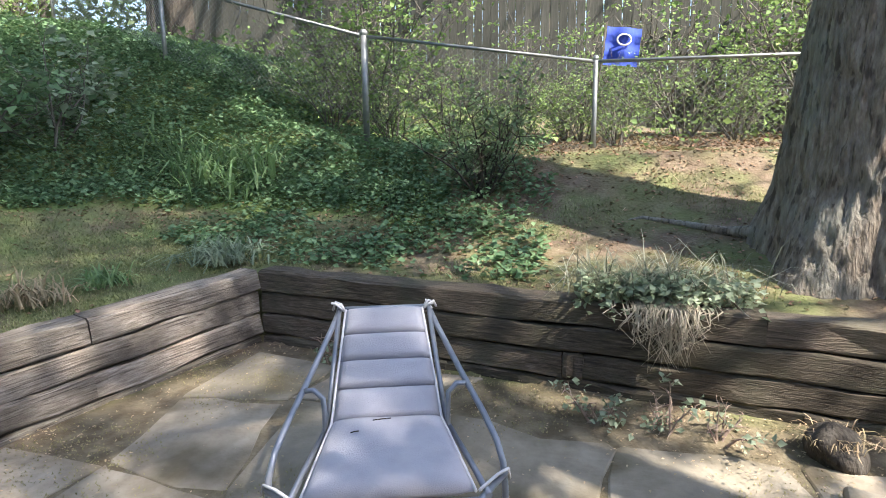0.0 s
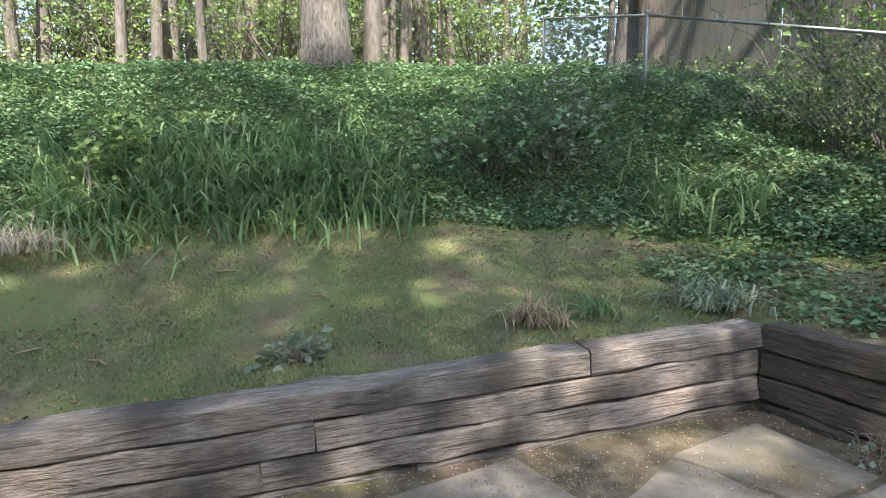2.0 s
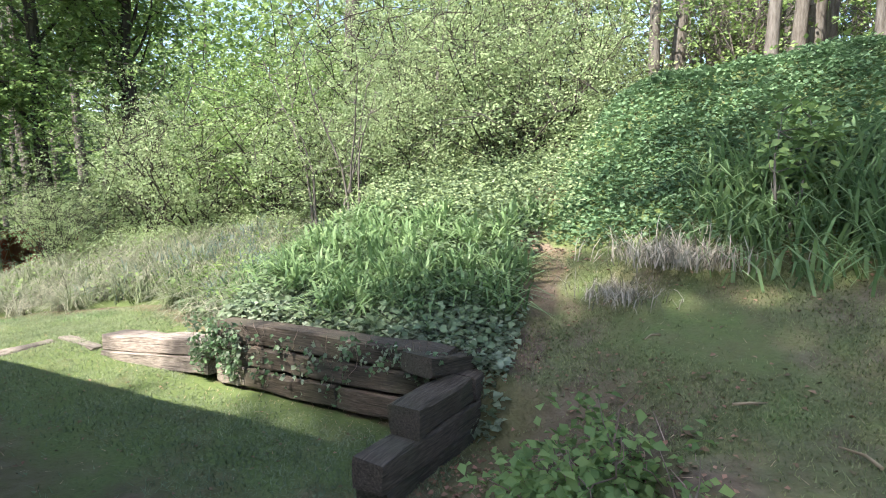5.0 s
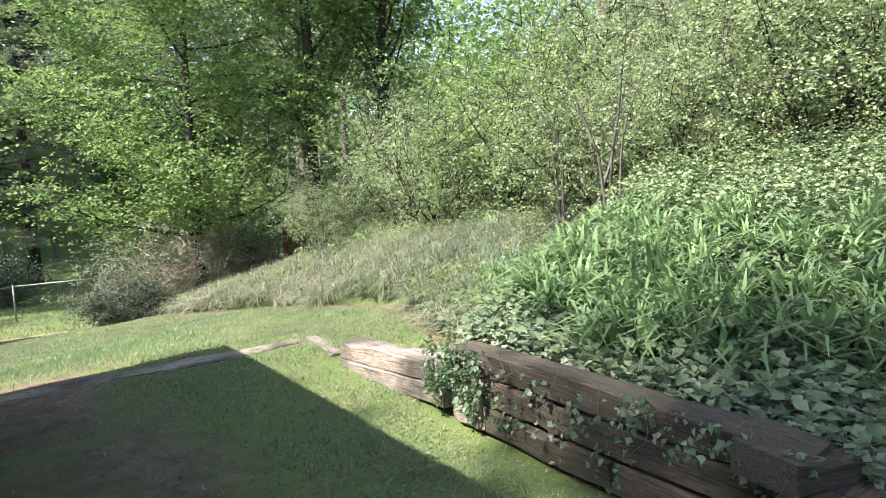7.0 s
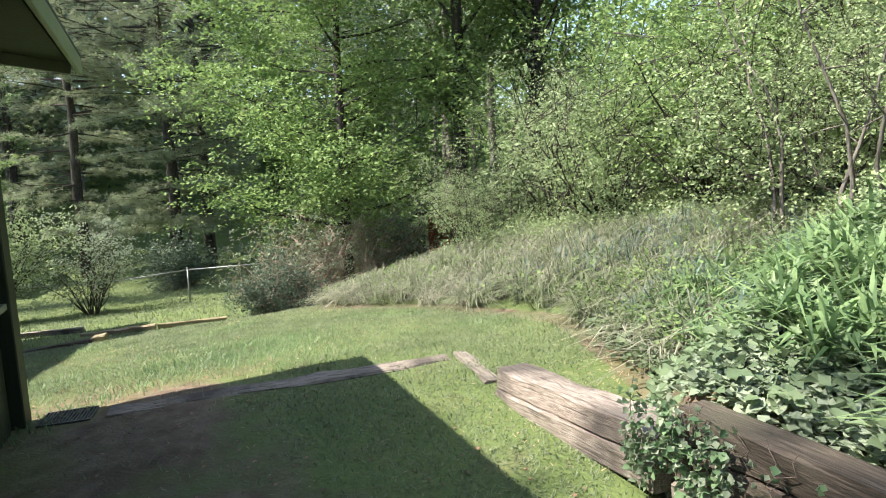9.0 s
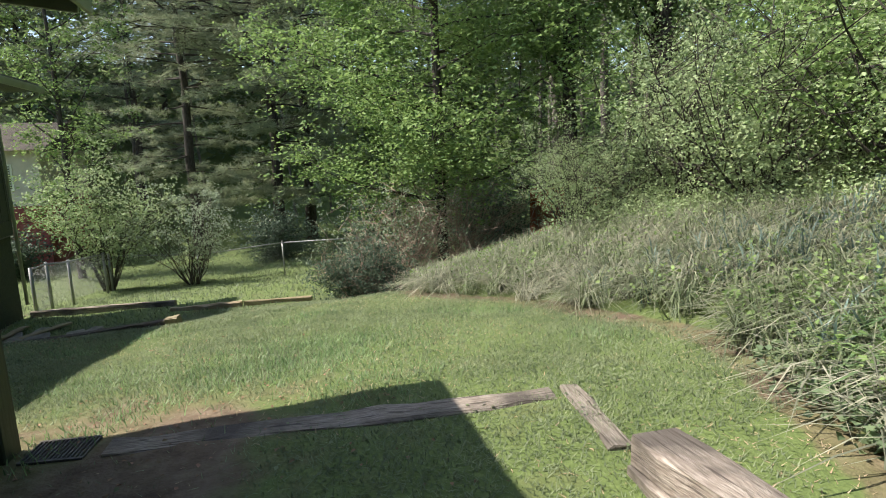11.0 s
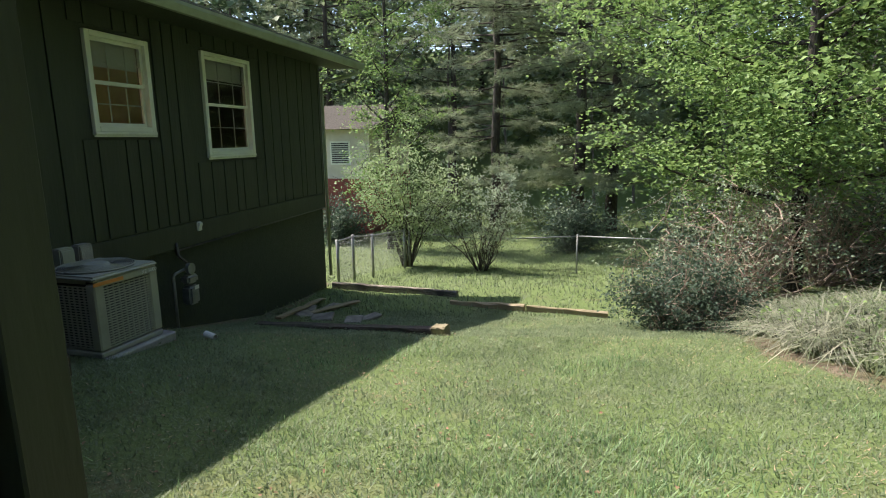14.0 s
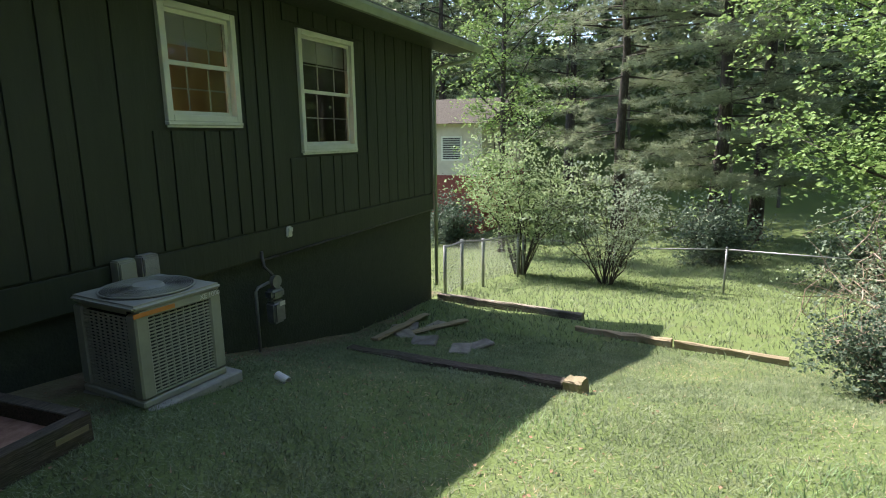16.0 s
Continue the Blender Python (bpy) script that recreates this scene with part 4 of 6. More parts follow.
def bank_north(x, y):
    s1 = side1(x, y)
    d = 0.7 * (y - ivy_edge(x)) + 0.12 * (patchy(x, y, 3.1) - 0.5)
    return np.where((y > -2.3) & (d > 0) & (s1 > -9) & (x < 1.4), smooth(0, 0.3, d) * (1 - 0.8 * smooth(-6.0, -7.6, s1)) * (1 - 0.85 * smooth(5.4, 6.4, y) * smooth(-2.6, -1.6, x)), 0)


def strap_zone(x, y):
    s1 = side1(x, y)
    band = np.exp(-((s1 + 3.55) / 0.5) ** 2) * smooth(-1.0, -0.3, y) * smooth(2.9, 2.2, y)
    patch = 0.8 * np.exp(-((x + 1.95) ** 2 / 0.5 + (y - 5.2) ** 2 / 0.2))
    return np.clip(band + patch, 0, 1)


ivy_pts = scatter(420000, -9.8, 3.0, -2.6, 8.5, lambda x, y: bank_north(x, y) * (0.55 + 0.45 * patchy(x, y, 2)) * np.where(side1(x, y) > -7.5, 1, 0.6) * np.where(x > 0.2, 0.3, 1) * (1 - 0.55 * strap_zone(x, y)), 41, (0.01, 0.1))
ivy_pts[:, 2] += 0.2 * np.clip(patchy(ivy_pts[:, 0], ivy_pts[:, 1], 3.7, 0.9) - 0.45, 0, 1) * np.random.default_rng(141).uniform(0, 1, len(ivy_pts))
stuff("ivy", leaves("ivy", ivy_pts, 0.056, M["leaf_ivy"], 0.58, 0.42, rng=np.random.default_rng(42)), "dense dark green ivy and vinca covering the shaded bank", "ground cover")
wall_top_ivy = scatter(9000, -1.9, 1.6, 3.1, 5.0, lambda x, y: np.where(side2(x, y) < -0.35, patchy(x, y, 2.3, 1.0) * 0.9, 0), 43, (0.01, 0.09))
stuff("creeping_vine", leaves("creeping_vine", wall_top_ivy, 0.06, M["leaf_ivy"], 0.65, 0.42, rng=np.random.default_rng(44)), "low creeping vine leaves behind the dark sleeper wall", "ground cover")


stuff("strap_leaves", blades("strap_leaves", scatter(22000, -6.5, -1.5, -1.2, 5.2, strap_zone, 45), 0.58, 0.013, M["leaf_lily"], 1.1, np.random.default_rng(46), 0.7),
      "tall dark green strap-leaved plants along the foot of the bank", "plants")


def lily_zone(x, y):
    b = foot(y) - x
    return np.where((y < -2.35) & (y > -6.6), smooth(0.35, 0.8, b) * smooth(3.4, 1.6, b), 0) * (0.35 + 0.65 * patchy(x, y, 1.4, 0.4))


def clumped(centres, each, spread, seed):
    r = np.random.default_rng(seed)
    p = np.repeat(centres, each, 0)
    p[:, :2] += r.normal(0, spread, (len(p), 2))
    p[:, 2] = land(p[:, 0], p[:, 1])
    return p


stuff("daylilies", blades("daylilies", clumped(scatter(980, -9, -3.5, -6.6, -2.3, lily_zone, 47), 24, 0.06, 147), 0.43, 0.0155, M["leaf_lily"], 1.05, np.random.default_rng(48), 0.6),
      "bright green daylily leaves massed above the low sleeper wall", "plants")
stuff("pale_ivy", leaves("pale_ivy", scatter(26000, -6, -3.4, -5.6, -2.2, lambda x, y: np.where(foot(y) - x > -0.03, smooth(1.3, 0.5, foot(y) - x), 0), 163, (0.02, 0.12)), 0.058, M["leaf_pale"], 0.6, 0.45, rng=np.random.default_rng(164)), "pale variegated ivy along the top of the low wall", "ground cover")
low_ivy = scatter(30000, -9.5, -3.5, -7.0, -2.3, lambda x, y: np.where(foot(y) - x > 0.05, 0.8, 0), 49, (0.02, 0.2))
stuff("bank_ivy", leaves("bank_ivy", low_ivy, 0.07, M["leaf_woods"], 0.6, 0.42, rng=np.random.default_rng(50)), "mixed low leaves under the daylilies", "ground cover")


def mound_zone(x, y):
    b = foot(y) - x + 0.25 * patchy(x, y, 2.2)
    return np.where((y < -5.8) & (y > -15.5), smooth(0.3, 0.55, b) * smooth(4.2, 2.8, b), 0) * (0.3 + 0.7 * patchy(x, y, 2.6, 2.0))


mound_tufts = scatter(2100, -12, -4.5, -15.6, -5.6, mound_zone, 51)
stuff("liriope", blades("liriope", clumped(mound_tufts[::2], 80, 0.08, 151), 0.56, 0.0062, M["leaf_grey"], 1.5, np.random.default_rng(52), 0.78),
      "grey-green and straw-tipped liriope tufts over the sunny mound", "plants")
stuff("green_liriope", blades("green_liriope", clumped(mound_tufts[1::2], 64, 0.08, 152), 0.5, 0.007, M["grass"], 1.4, np.random.default_rng(153), 0.72),
      "greener liriope tufts between the bleached ones", "plants")
stuff("bulb_leaves", blades("bulb_leaves", clumped(scatter(260, -10, -5.0, -9.6, -5.4, lambda x, y: np.where(foot(y) - x > 0.5, patchy(x, y, 1.2, 5.0), 0), 165), 18, 0.05, 166), 0.42, 0.01, M["leaf_blue"], 0.7, np.random.default_rng(167), 0.4), "blue-green bulb leaves among the liriope", "plants")
stuff("mound_weeds", leaves("mound_weeds", scatter(52000, -12, -4.8, -14.5, -5.6, lambda x, y: mound_zone(x, y) * np.clip(0.6 * patchy(x, y, 1.3, 3.0) + 0.7 * smooth(-8.6, -7.0, y), 0, 1), 53, (0.05, 0.36)), 0.05, M["leaf_maple"], 0.5, 0.4, rng=np.random.default_rng(54)),
      "fresh green weeds growing through the liriope", "plants")
upper_slope = scatter(120000, -15, -5.0, -13, -1.8, lambda x, y: np.where((foot(y) - x > 2.6), 0.85, 0) * (0.5 + 0.5 * patchy(x, y, 1.1)), 55, (0.02, 0.45))
stuff("slope_undergrowth", leaves("slope_undergrowth", upper_slope, 0.045, M["leaf_thicket"], 0.5, 0.4, rng=np.random.default_rng(56)), "sunlit tangled undergrowth on the upper slope", "ground cover")
woods_floor = scatter(56000, -26, 12, -2.5, 24, lambda x, y: np.where((side1(x, y) < -7) | (side2(x, y) < -3.2), 0.7, 0) * (0.35 + 0.65 * patchy(x, y, 0.8)), 57, (0.0, 0.35))
stuff("woodland_undergrowth", leaves("woodland_undergrowth", woods_floor, 0.085, M["leaf_maple"], 0.45, 0.4, rng=np.random.default_rng(58)), "leafy undergrowth on the woodland floor", "ground cover")


def lower_lawn(x, y):
    bare = np.exp(-((x + 2.1) ** 2 / 1.0 + (y + 8.5) ** 2 / 0.35)) + 0.8 * np.exp(-((x + 2.2) ** 2 / 2.5 + (y + 6.0) ** 2 / 3.0)) + smooth(0.6, 1.0, x + (y + 12) * 0.02) + 0.72 * smooth(-3.3, -2.3, x) * smooth(-9.0, -8.0, y)
    bare = bare + 0.45 * smooth(0.55, 0.85, patchy(x, y, 0.9, 2.7))
    b = x - foot(y)
    row = np.where(y > -6.5, smooth(0.1, 0.5, b), smooth(-0.2, 0.2, b))
    return np.where((y < -2.4), row * np.clip(0.95 - bare, 0.04, 1) * (0.45 + 0.55 * patchy(x, y, 2.1)), 0)


stuff("lawn_grass", blades("lawn_grass", scatter(620000, -7, 1.2, -16.5, -2.4, lower_lawn, 61), 0.038, 0.0036, M["grass"], 1.5, np.random.default_rng(62), simple=True), "short green mown lawn with weeds", "grass")
stuff("lawn_straw", blades("lawn_straw", scatter(110000, -7, 1.2, -16, -2.4, lambda x, y: np.where(x > foot(y), (0.08 + 0.5 * smooth(0.5, 0.85, patchy(x, y, 0.9, 2.7)) + 0.5 * np.exp(-((x - foot(y) - 0.15) / 0.25) ** 2)) * (1 - 0.75 * smooth(-3.3, -2.3, x) * smooth(-9.0, -8.0, y)), 0), 161), 0.045, 0.004, M["straw"], 2.2, np.random.default_rng(162), 0.9, simple=True), "dry straw-coloured blades through the lawn", "grass")
stuff("lawn_clover", leaves("lawn_clover", scatter(26000, -7, 1.2, -14, -2.6, lambda x, y: lower_lawn(x, y) * patchy(x, y, 3.3, 1.0) ** 2, 63, (0.01, 0.04)), 0.026, M["grass"], 0.7, 0.48, rng=np.random.default_rng(64)), "clover and plantain leaves in the lawn", "grass")
stuff("lush_grass", blades("lush_grass", scatter(60000, -6.4, -0.6, -13, -7.6, lambda x, y: np.clip(np.exp(-((x + 3.3) ** 2 / 1.1 + (y + 9.5) ** 2 / 0.5)) + 0.5 * smooth(0.7, 0.95, patchy(x, y, 1.7, 0.2)), 0, 1) * np.where(x > foot(y) + 0.3, 0.8, 0), 261), 0.075, 0.004, M["leaf_lily"], 1.0, np.random.default_rng(262), simple=True), "longer bright green tufts in the lawn", "grass")
stuff("far_lawn_grass", blades("far_lawn_grass", scatter(80000, -16, 6, -34, -16, lambda x, y: np.where(x > foot(y), 0.9, 0), 65), 0.09, 0.01, M["grass"], 0.9, np.random.default_rng(66), simple=True), "sunlit grass beyond the curb boards", "grass")


def upper_lawn(x, y):
    s1 = side1(x, y)
    return np.where((s1 < -0.22) & (y > -2.6) & (y < ivy_edge(x) + 0.1), smooth(0.2, -0.3, y - ivy_edge(x)) * (1 - np.exp(-((x + 2.95) ** 2 / 0.6 + (y + 1.95) ** 2 / 0.35))) * (0.08 + 0.92 * smooth(0.15, 0.75, patchy(x, y, 1.9, 0.7))), 0)


stuff("mossy_lawn", blades("mossy_lawn", scatter(260000, -6, 0, -2.6, 4.2, upper_lawn, 67), 0.026, 0.0036, M["moss"], 1.1, np.random.default_rng(68), simple=True), "thin yellow-green moss and grass behind the sleeper wall", "grass")
stuff("upper_straw", blades("upper_straw", scatter(26000, -6, 6, -2.6, 5.6, lambda x, y: np.where((side1(x, y) < -0.22) & (side1(x, y) > -3.3) | (side2(x, y) < -0.22) & (side2(x, y) > -2.4), 0.15 + 0.7 * patchy(x, y, 2.7, 1.1) ** 2, 0) * np.where(y < -1.9, 0, 1), 171), 0.06, 0.003, M["straw"], 2.6, np.random.default_rng(172), 0.95, simple=True), "dry stems and catkins on the mossy ground", "grass")
stuff("back_moss", blades("back_moss", scatter(90000, -0.5, 7, 2.2, 5.8, lambda x, y: np.where(side2(x, y) < -0.22, smooth(0.45, 0.85, patchy(x, y, 2.4, 2.2)) * 0.8, 0), 69), 0.03, 0.0035, M["moss"], 1.1, np.random.default_rng(70), simple=True), "patches of moss on bare soil under the oak", "grass")


def litter_zone(x, y):
    s1, s2 = side1(x, y), side2(x, y)
    foot_band = np.where(x < 1.0, np.exp(-((y - ivy_edge(x)) / 0.35) ** 2) * 0.55, 0)
    fence = np.where((s2 < -2.0) & (x > -2.5), 0.75 * patchy(x, y, 1.7), 0)
    path = np.exp(-((x + 2.95) ** 2 / 0.8 + (y + 1.95) ** 2 / 0.5)) + np.where(s1 < -6.0, 0.5 * patchy(x, y, 1.9, 0.6), 0)
    base = np.where((s1 < -0.2) | (s2 < -0.2), 0.1 * patchy(x, y, 2.9, 0.3), 0.0) + np.where((s2 < -0.3) & (x > -0.5), 0.42 * patchy(x, y, 3.0, 1.0), 0)
    return np.where((y > -2.9) & ((s1 < -0.2) | (s2 < -0.2)), np.clip(foot_band + fence + path + base, 0, 1), 0)


stuff("leaf_litter", leaves("leaf_litter", scatter(190000, -14, 8, -2.9, 11, litter_zone, 71, (0.003, 0.015)), 0.036, M["litter"], 0.75, 0.4, rng=np.random.default_rng(72)), "fallen brown leaves along the fence and bank", "leaf litter")
stuff("patio_debris", leaves("patio_debris", scatter(22000, -2, 5, -2, 3.0, lambda x, y: np.where((side1(x, y) > 0.02) & (side2(x, y) > 0.02), np.clip(np.exp(-np.minimum(side1(x, y), side2(x, y)) / 0.22) + 0.3 * patchy(x, y, 3.1) ** 2 + 0.5 * smooth(1.6, 2.6, x) * patchy(x, y, 4.3, 1.0), 0, 1), 0), 73, (0.022, 0.03)), 0.019, M["straw"], 0.8, 0.25, rng=np.random.default_rng(74)), "catkins and seed debris swept over the patio stones", "leaf litter")
stuff("patio_moss", blades("patio_moss", scatter(110000, -2, 5, -2, 3.0, lambda x, y: np.where((side1(x, y) > 0.05) & (side2(x, y) > 0.05), smooth(0.42, 0.7, patchy(x, y, 2.2, 4.0)) * 0.9 * (0.4 + 0.6 * patchy(x, y, 9)), 0), 75, (0.006, 0.014)), 0.013, 0.005, M["patio_moss"], 1.3, np.random.default_rng(76), simple=True), "moss growing between the patio stones", "moss")
stuff("porch_litter", leaves("porch_litter", scatter(5000, -4, 1.4, -14, -2.5, lambda x, y: (1 - lower_lawn(x, y)) * 0.5 * np.where(x > foot(y) + 0.3, 1, 0), 77, (0.004, 0.02)), 0.03, M["litter"], 0.8, 0.35, rng=np.random.default_rng(78)), "brown leaf scraps on the bare soil by the porch", "leaf litter")


# ---- shrubs ----
def shrub(name, label, seed, height, radius, stems, leaf_mat, leaf_size, count, bark, hollow=0.35, lean=0.5, category="shrub", group="", clump=0.09, up=0.34):
    """A many-stemmed shrub on its own origin, leafy along the outer half of its branches."""
    rng = np.random.default_rng(seed)
    root = thing(name, label, category, group=group)
    bm = bmesh.new()
    tips = []
    for i in range(stems):
        a = rng.uniform(0, 2 * math.pi)
        tilt = rng.uniform(0.05, 1) * lean
        length = height * rng.uniform(0.65, 1.08)
        d = Vector((math.cos(a) * tilt * radius / height * 2, math.sin(a) * tilt * radius / height * 2, 1))
        path = branch_path((math.cos(a) * 0.08 * radius, math.sin(a) * 0.08 * radius, -0.05), d, length, rng, 0.14, 6, -0.01)
        r = 0.012 * height ** 0.5 + 0.004
        tube(bm, path, r, 4, [r * (1 - 0.15 * q) for q in range(7)], False)
        for q in range(2, 7):
            for _ in range(2):
                d = Vector(rng.normal(0, 1, 3)) + Vector((0, 0, 0.4))
                sub = branch_path(path[q], d, radius * rng.uniform(0.25, 0.65), rng, 0.3, 2, 0)
                tube(bm, sub, r * 0.35, 3, [r * 0.4, r * 0.25, r * 0.1], False)
                tips += sub
    part("branchwork", bm, bark, root)
    tips = np.array([tuple(p) for p in tips])
    tips = tips[(tips[:, 2] > hollow * height * rng.uniform(0.3, 1.2, len(tips))) | ((np.hypot(tips[:, 0], tips[:, 1]) > radius * 0.6) & (tips[:, 2] > hollow * height * 0.6))]
    if count:
        sprays = max(1, count // 11)
        pos = sprayed(tips[rng.integers(0, len(tips), sprays)] + rng.normal(0, clump * radius, (sprays, 3)), count, min(leaf_size * 1.9, 0.3 * radius), rng)
        pos[:, 2] += rng.normal(0, 0.4 * leaf_size, count)
        pos[:, 2] = np.maximum(pos[:, 2], 0.02)
        part("foliage", leaves("foliage", pos, leaf_size, leaf_mat, up, 0.36, rng=rng), leaf_mat, root)
    return root


put(shrub("round_shrub", "rounded dark evergreen shrub at the edge of the lawn", 81, 1.15, 1.0, 46, M["leaf_shrub"], 0.05, 15000, M["twig"], 0.12, 1.0), -5.65, -14.55, 0, 0.9)
twiggy = put(shrub("twiggy_shrub", "half-bare shrub with pinkish twigs and pale new leaves", 82, 2.3, 1.7, 52, M["leaf_pale"], 0.05, 5200, M["twig"], 0.5, 0.9), -7.6, -17.4)
again(twiggy, -10.2, -19.5, 120, 1.2)
put(shrub("flowering_shrub", "tall light green shrub beside the chain-link gate", 83, 4.2, 1.7, 22, M["leaf_thicket"], 0.085, 8000, M["bark_dark"], 0.5, 0.45), -0.6, -23.8, 0, 0.9)
put(shrub("pale_shrub", "silvery pale-leaved shrub behind the chain-link fence", 84, 3.6, 1.9, 24, M["leaf_pale"], 0.075, 5200, M["bark_dark"], 0.45, 0.6), -2.9, -22.9, 0, 0.8)
hedge = put(shrub("dark_shrub", "dense dark evergreen shrub beyond the chain-link fence", 85, 2.0, 1.5, 26, M["leaf_shrub"], 0.1, 8000, M["bark_dark"], 0.1, 0.9), -6.6, -28.5)
again(hedge, -9.5, -23.5, 60, 1.1)
again(hedge, -12.5, -22.0, 150, 1.3)
again(hedge, 3.2, -31.5, 30, 0.9)
thick_a = put(shrub("thicket_shrub", "sunlit honeysuckle thicket with dense pale leaves", 86, 2.6, 1.7, 26, M["leaf_thicket"], 0.048, 21000, M["bark_dark"], 0.1, 0.9, group="thicket on the slope"), -9.6, -3.4)
thick_b = put(shrub("thicket_shrub", "tall arching thicket shrub with whitish bare twigs", 87, 3.6, 1.9, 30, M["leaf_thicket"], 0.046, 20000, M["bark_dark"], 0.2, 0.8, group="thicket on the slope"), -11.2, -5.6)
thick_c = put(shrub("thicket_shrub", "leafy bright green thicket shrub", 88, 3.0, 1.8, 24, M["leaf_maple"], 0.055, 17000, M["bark_dark"], 0.1, 0.8, group="thicket on the slope"), -12.0, -8.4)
rngs = np.random.default_rng(90)
for i, (x, y, s) in enumerate([(-10.6, -2.6, 1.0), (-12.6, -4.2, 1.2), (-10.7, -8.2, 1.15), (-9.9, -6.5, 0.95), (-13.4, -6.9, 1.3), (-12.8, -10.4, 1.1), (-10.6, -10.3, 1.05), (-11.0, -12.0, 1.0),
                               (-14.6, -9.0, 1.4), (-14.4, -12.4, 1.3), (-9.0, -12.6, 0.55), (-15.5, -5.0, 1.4), (-14.0, -2.6, 1.2), (-12.2, -14.6, 0.9), (-16.5, -14.8, 1.4), (-9.3, -4.9, 0.7)]):
    again((thick_a, thick_b, thick_c)[i % 3], x, y, rngs.uniform(0, 360), s)
under = put(shrub("understory_shrub", "thin understory shrub in young leaf at the wood's edge", 91, 2.6, 1.5, 14, M["leaf_maple"], 0.085, 1300, M["bark_pale"], 0.2, 0.7, group="understory by the woods"), -1.2, 7.4)
for i in range(16):
    again(under, rngs.uniform(-1.8, 6.5), rngs.uniform(6.3, 8.4), rngs.uniform(0, 360), rngs.uniform(0.22, 0.5))
for i in range(23):
    x, y = (rngs.uniform(-2.5, 7), rngs.uniform(7.6, 8.8)) if i < 6 else (rngs.uniform(-17, -9), rngs.uniform(-1.5, 9))
    again(under, x, y, rngs.uniform(0, 360), rngs.uniform(0.6, 1.2))
put(shrub("fence_shrub", "sparse dark shrub in front of the chain-link fence", 92, 1.35, 0.75, 16, M["leaf_woods"], 0.055, 1400, M["bark_dark"], 0.3, 0.7), 0.9, 4.75, 0, 0.85)
put(shrub("broadleaf_shrub", "broad-leaved shrub with a few yellow leaves on the ivy bank", 93, 1.05, 0.75, 12, M["leaf_ivy"], 0.11, 620, M["bark_pale"], 0.45, 1.0, up=0.5), -4.15, 3.75)
put(shrub("broadleaf_shrub", "pale broad-leaved sapling leaning out of the ivy", 94, 1.3, 0.6, 5, M["leaf_pale"], 0.11, 260, M["bark_pale"], 0.5, 0.9, up=0.55), -3.75, 4.35)
put(shrub("sapling", "thin green sapling with large lobed leaves", 95, 1.6, 0.4, 2, M["leaf_maple"], 0.1, 300, M["bark_pale"], 0.5, 0.4, up=0.6), -5.25, -0.25)
put(shrub("leafy_plant", "pale green broad-leaved plant beside the wall's end", 96, 0.42, 0.42, 16, M["leaf_maple"], 0.05, 3600, M["twig"], 0.05, 1.1, "plant", up=0.5), -2.65, -1.4, 0, 1.3)
put(shrub("leafy_plant", "small blue-green seedling on the mossy lawn", 97, 0.24, 0.17, 10, M["leaf_pale"], 0.07, 130, M["twig"], 0.05, 1.1, "plant", up=0.45), -2.06, 0.5)


def tuft(name, label, x, y, n, length, spread, mat, seed, width=0.007, lean=1.2, droop=0.8):
    r = np.random.default_rng(seed)
    p = r.normal(0, spread, (n, 3)) * [1, 1, 0]
    root = thing(name, label, "plant", pose(x, y, ground_z(x, y)))
    part("foliage", blades("foliage", p, length, width, mat, lean, r, droop), mat, root)
    return root


tuft("grass_tuft", "drying tuft of strap leaves on the mossy lawn", -1.6, 2.1, 150, 0.28, 0.09, M["straw"], 101, 0.006)
tuft("grass_tuft", "small green grass tuft on the mossy lawn", -1.45, 2.55, 110, 0.22, 0.07, M["leaf_lily"], 102)
tuft("grass_tuft", "pale green tuft near the wall corner", -1.08, 3.35, 240, 0.3, 0.15, M["leaf_pale"], 103, 0.009)
tuft("straw_mound", "bleached mound of dead grass at the foot of the bank", -5.3, -1.0, 700, 0.4, 0.26, M["straw_grey"], 104, 0.004, 1.1, 0.75)
tuft("straw_mound", "bleached dead grass heap beside the path", -5.0, -1.4, 320, 0.26, 0.24, M["straw_grey"], 105, 0.0035, 1.1, 0.75)

# clump that hangs over the dark wall
cx, cy = 2.35, 2.72
hang = thing("hanging_clump", "leafy clump with bleached roots hanging over the dark sleeper wall", "plant", pose(cx, cy, 0.56))
r = np.random.default_rng(110)
p = np.clip(r.normal(0, 1, (1900, 3)), -1.9, 1.9) * [0.25, 0.12, 0.05] + [0, 0.02, 0.06]
p[:, 2] -= 0.25 * np.clip(-0.14 - p[:, 1], 0, 1)
part("foliage", leaves("foliage", p, 0.046, M["leaf_pale"], 0.5, 0.42, rng=r), M["leaf_pale"], hang)
part("grass", blades("grass", r.normal(0, 1, (300, 3)) * [0.24, 0.1, 0] + [-0.08, 0.1, 0.02], 0.38, 0.004, M["leaf_grey"], 1.3, r, 0.5), M["leaf_grey"], hang)
bm = bmesh.new()
for i in range(150):
    x0 = r.normal(0.02, 0.13)
    drop = r.uniform(0.1, 0.36) * math.exp(-(x0 / 0.22) ** 2)
    tube(bm, [(x0, 0.05, 0.02), (x0 + r.normal(0, 0.02), -0.2 - r.uniform(0, 0.07), 0.01), (x0 + r.normal(0, 0.04), -0.25 - r.uniform(0, 0.06), -drop * 0.5), (x0 + r.normal(0, 0.06), -0.25 - r.uniform(0, 0.05), -drop)], 0.004, 3, [0.004, 0.004, 0.003, 0.001], False)
tagged(part("root_mat", bm, M["straw_grey"], hang), "bleached hanging roots", kind="stuff")


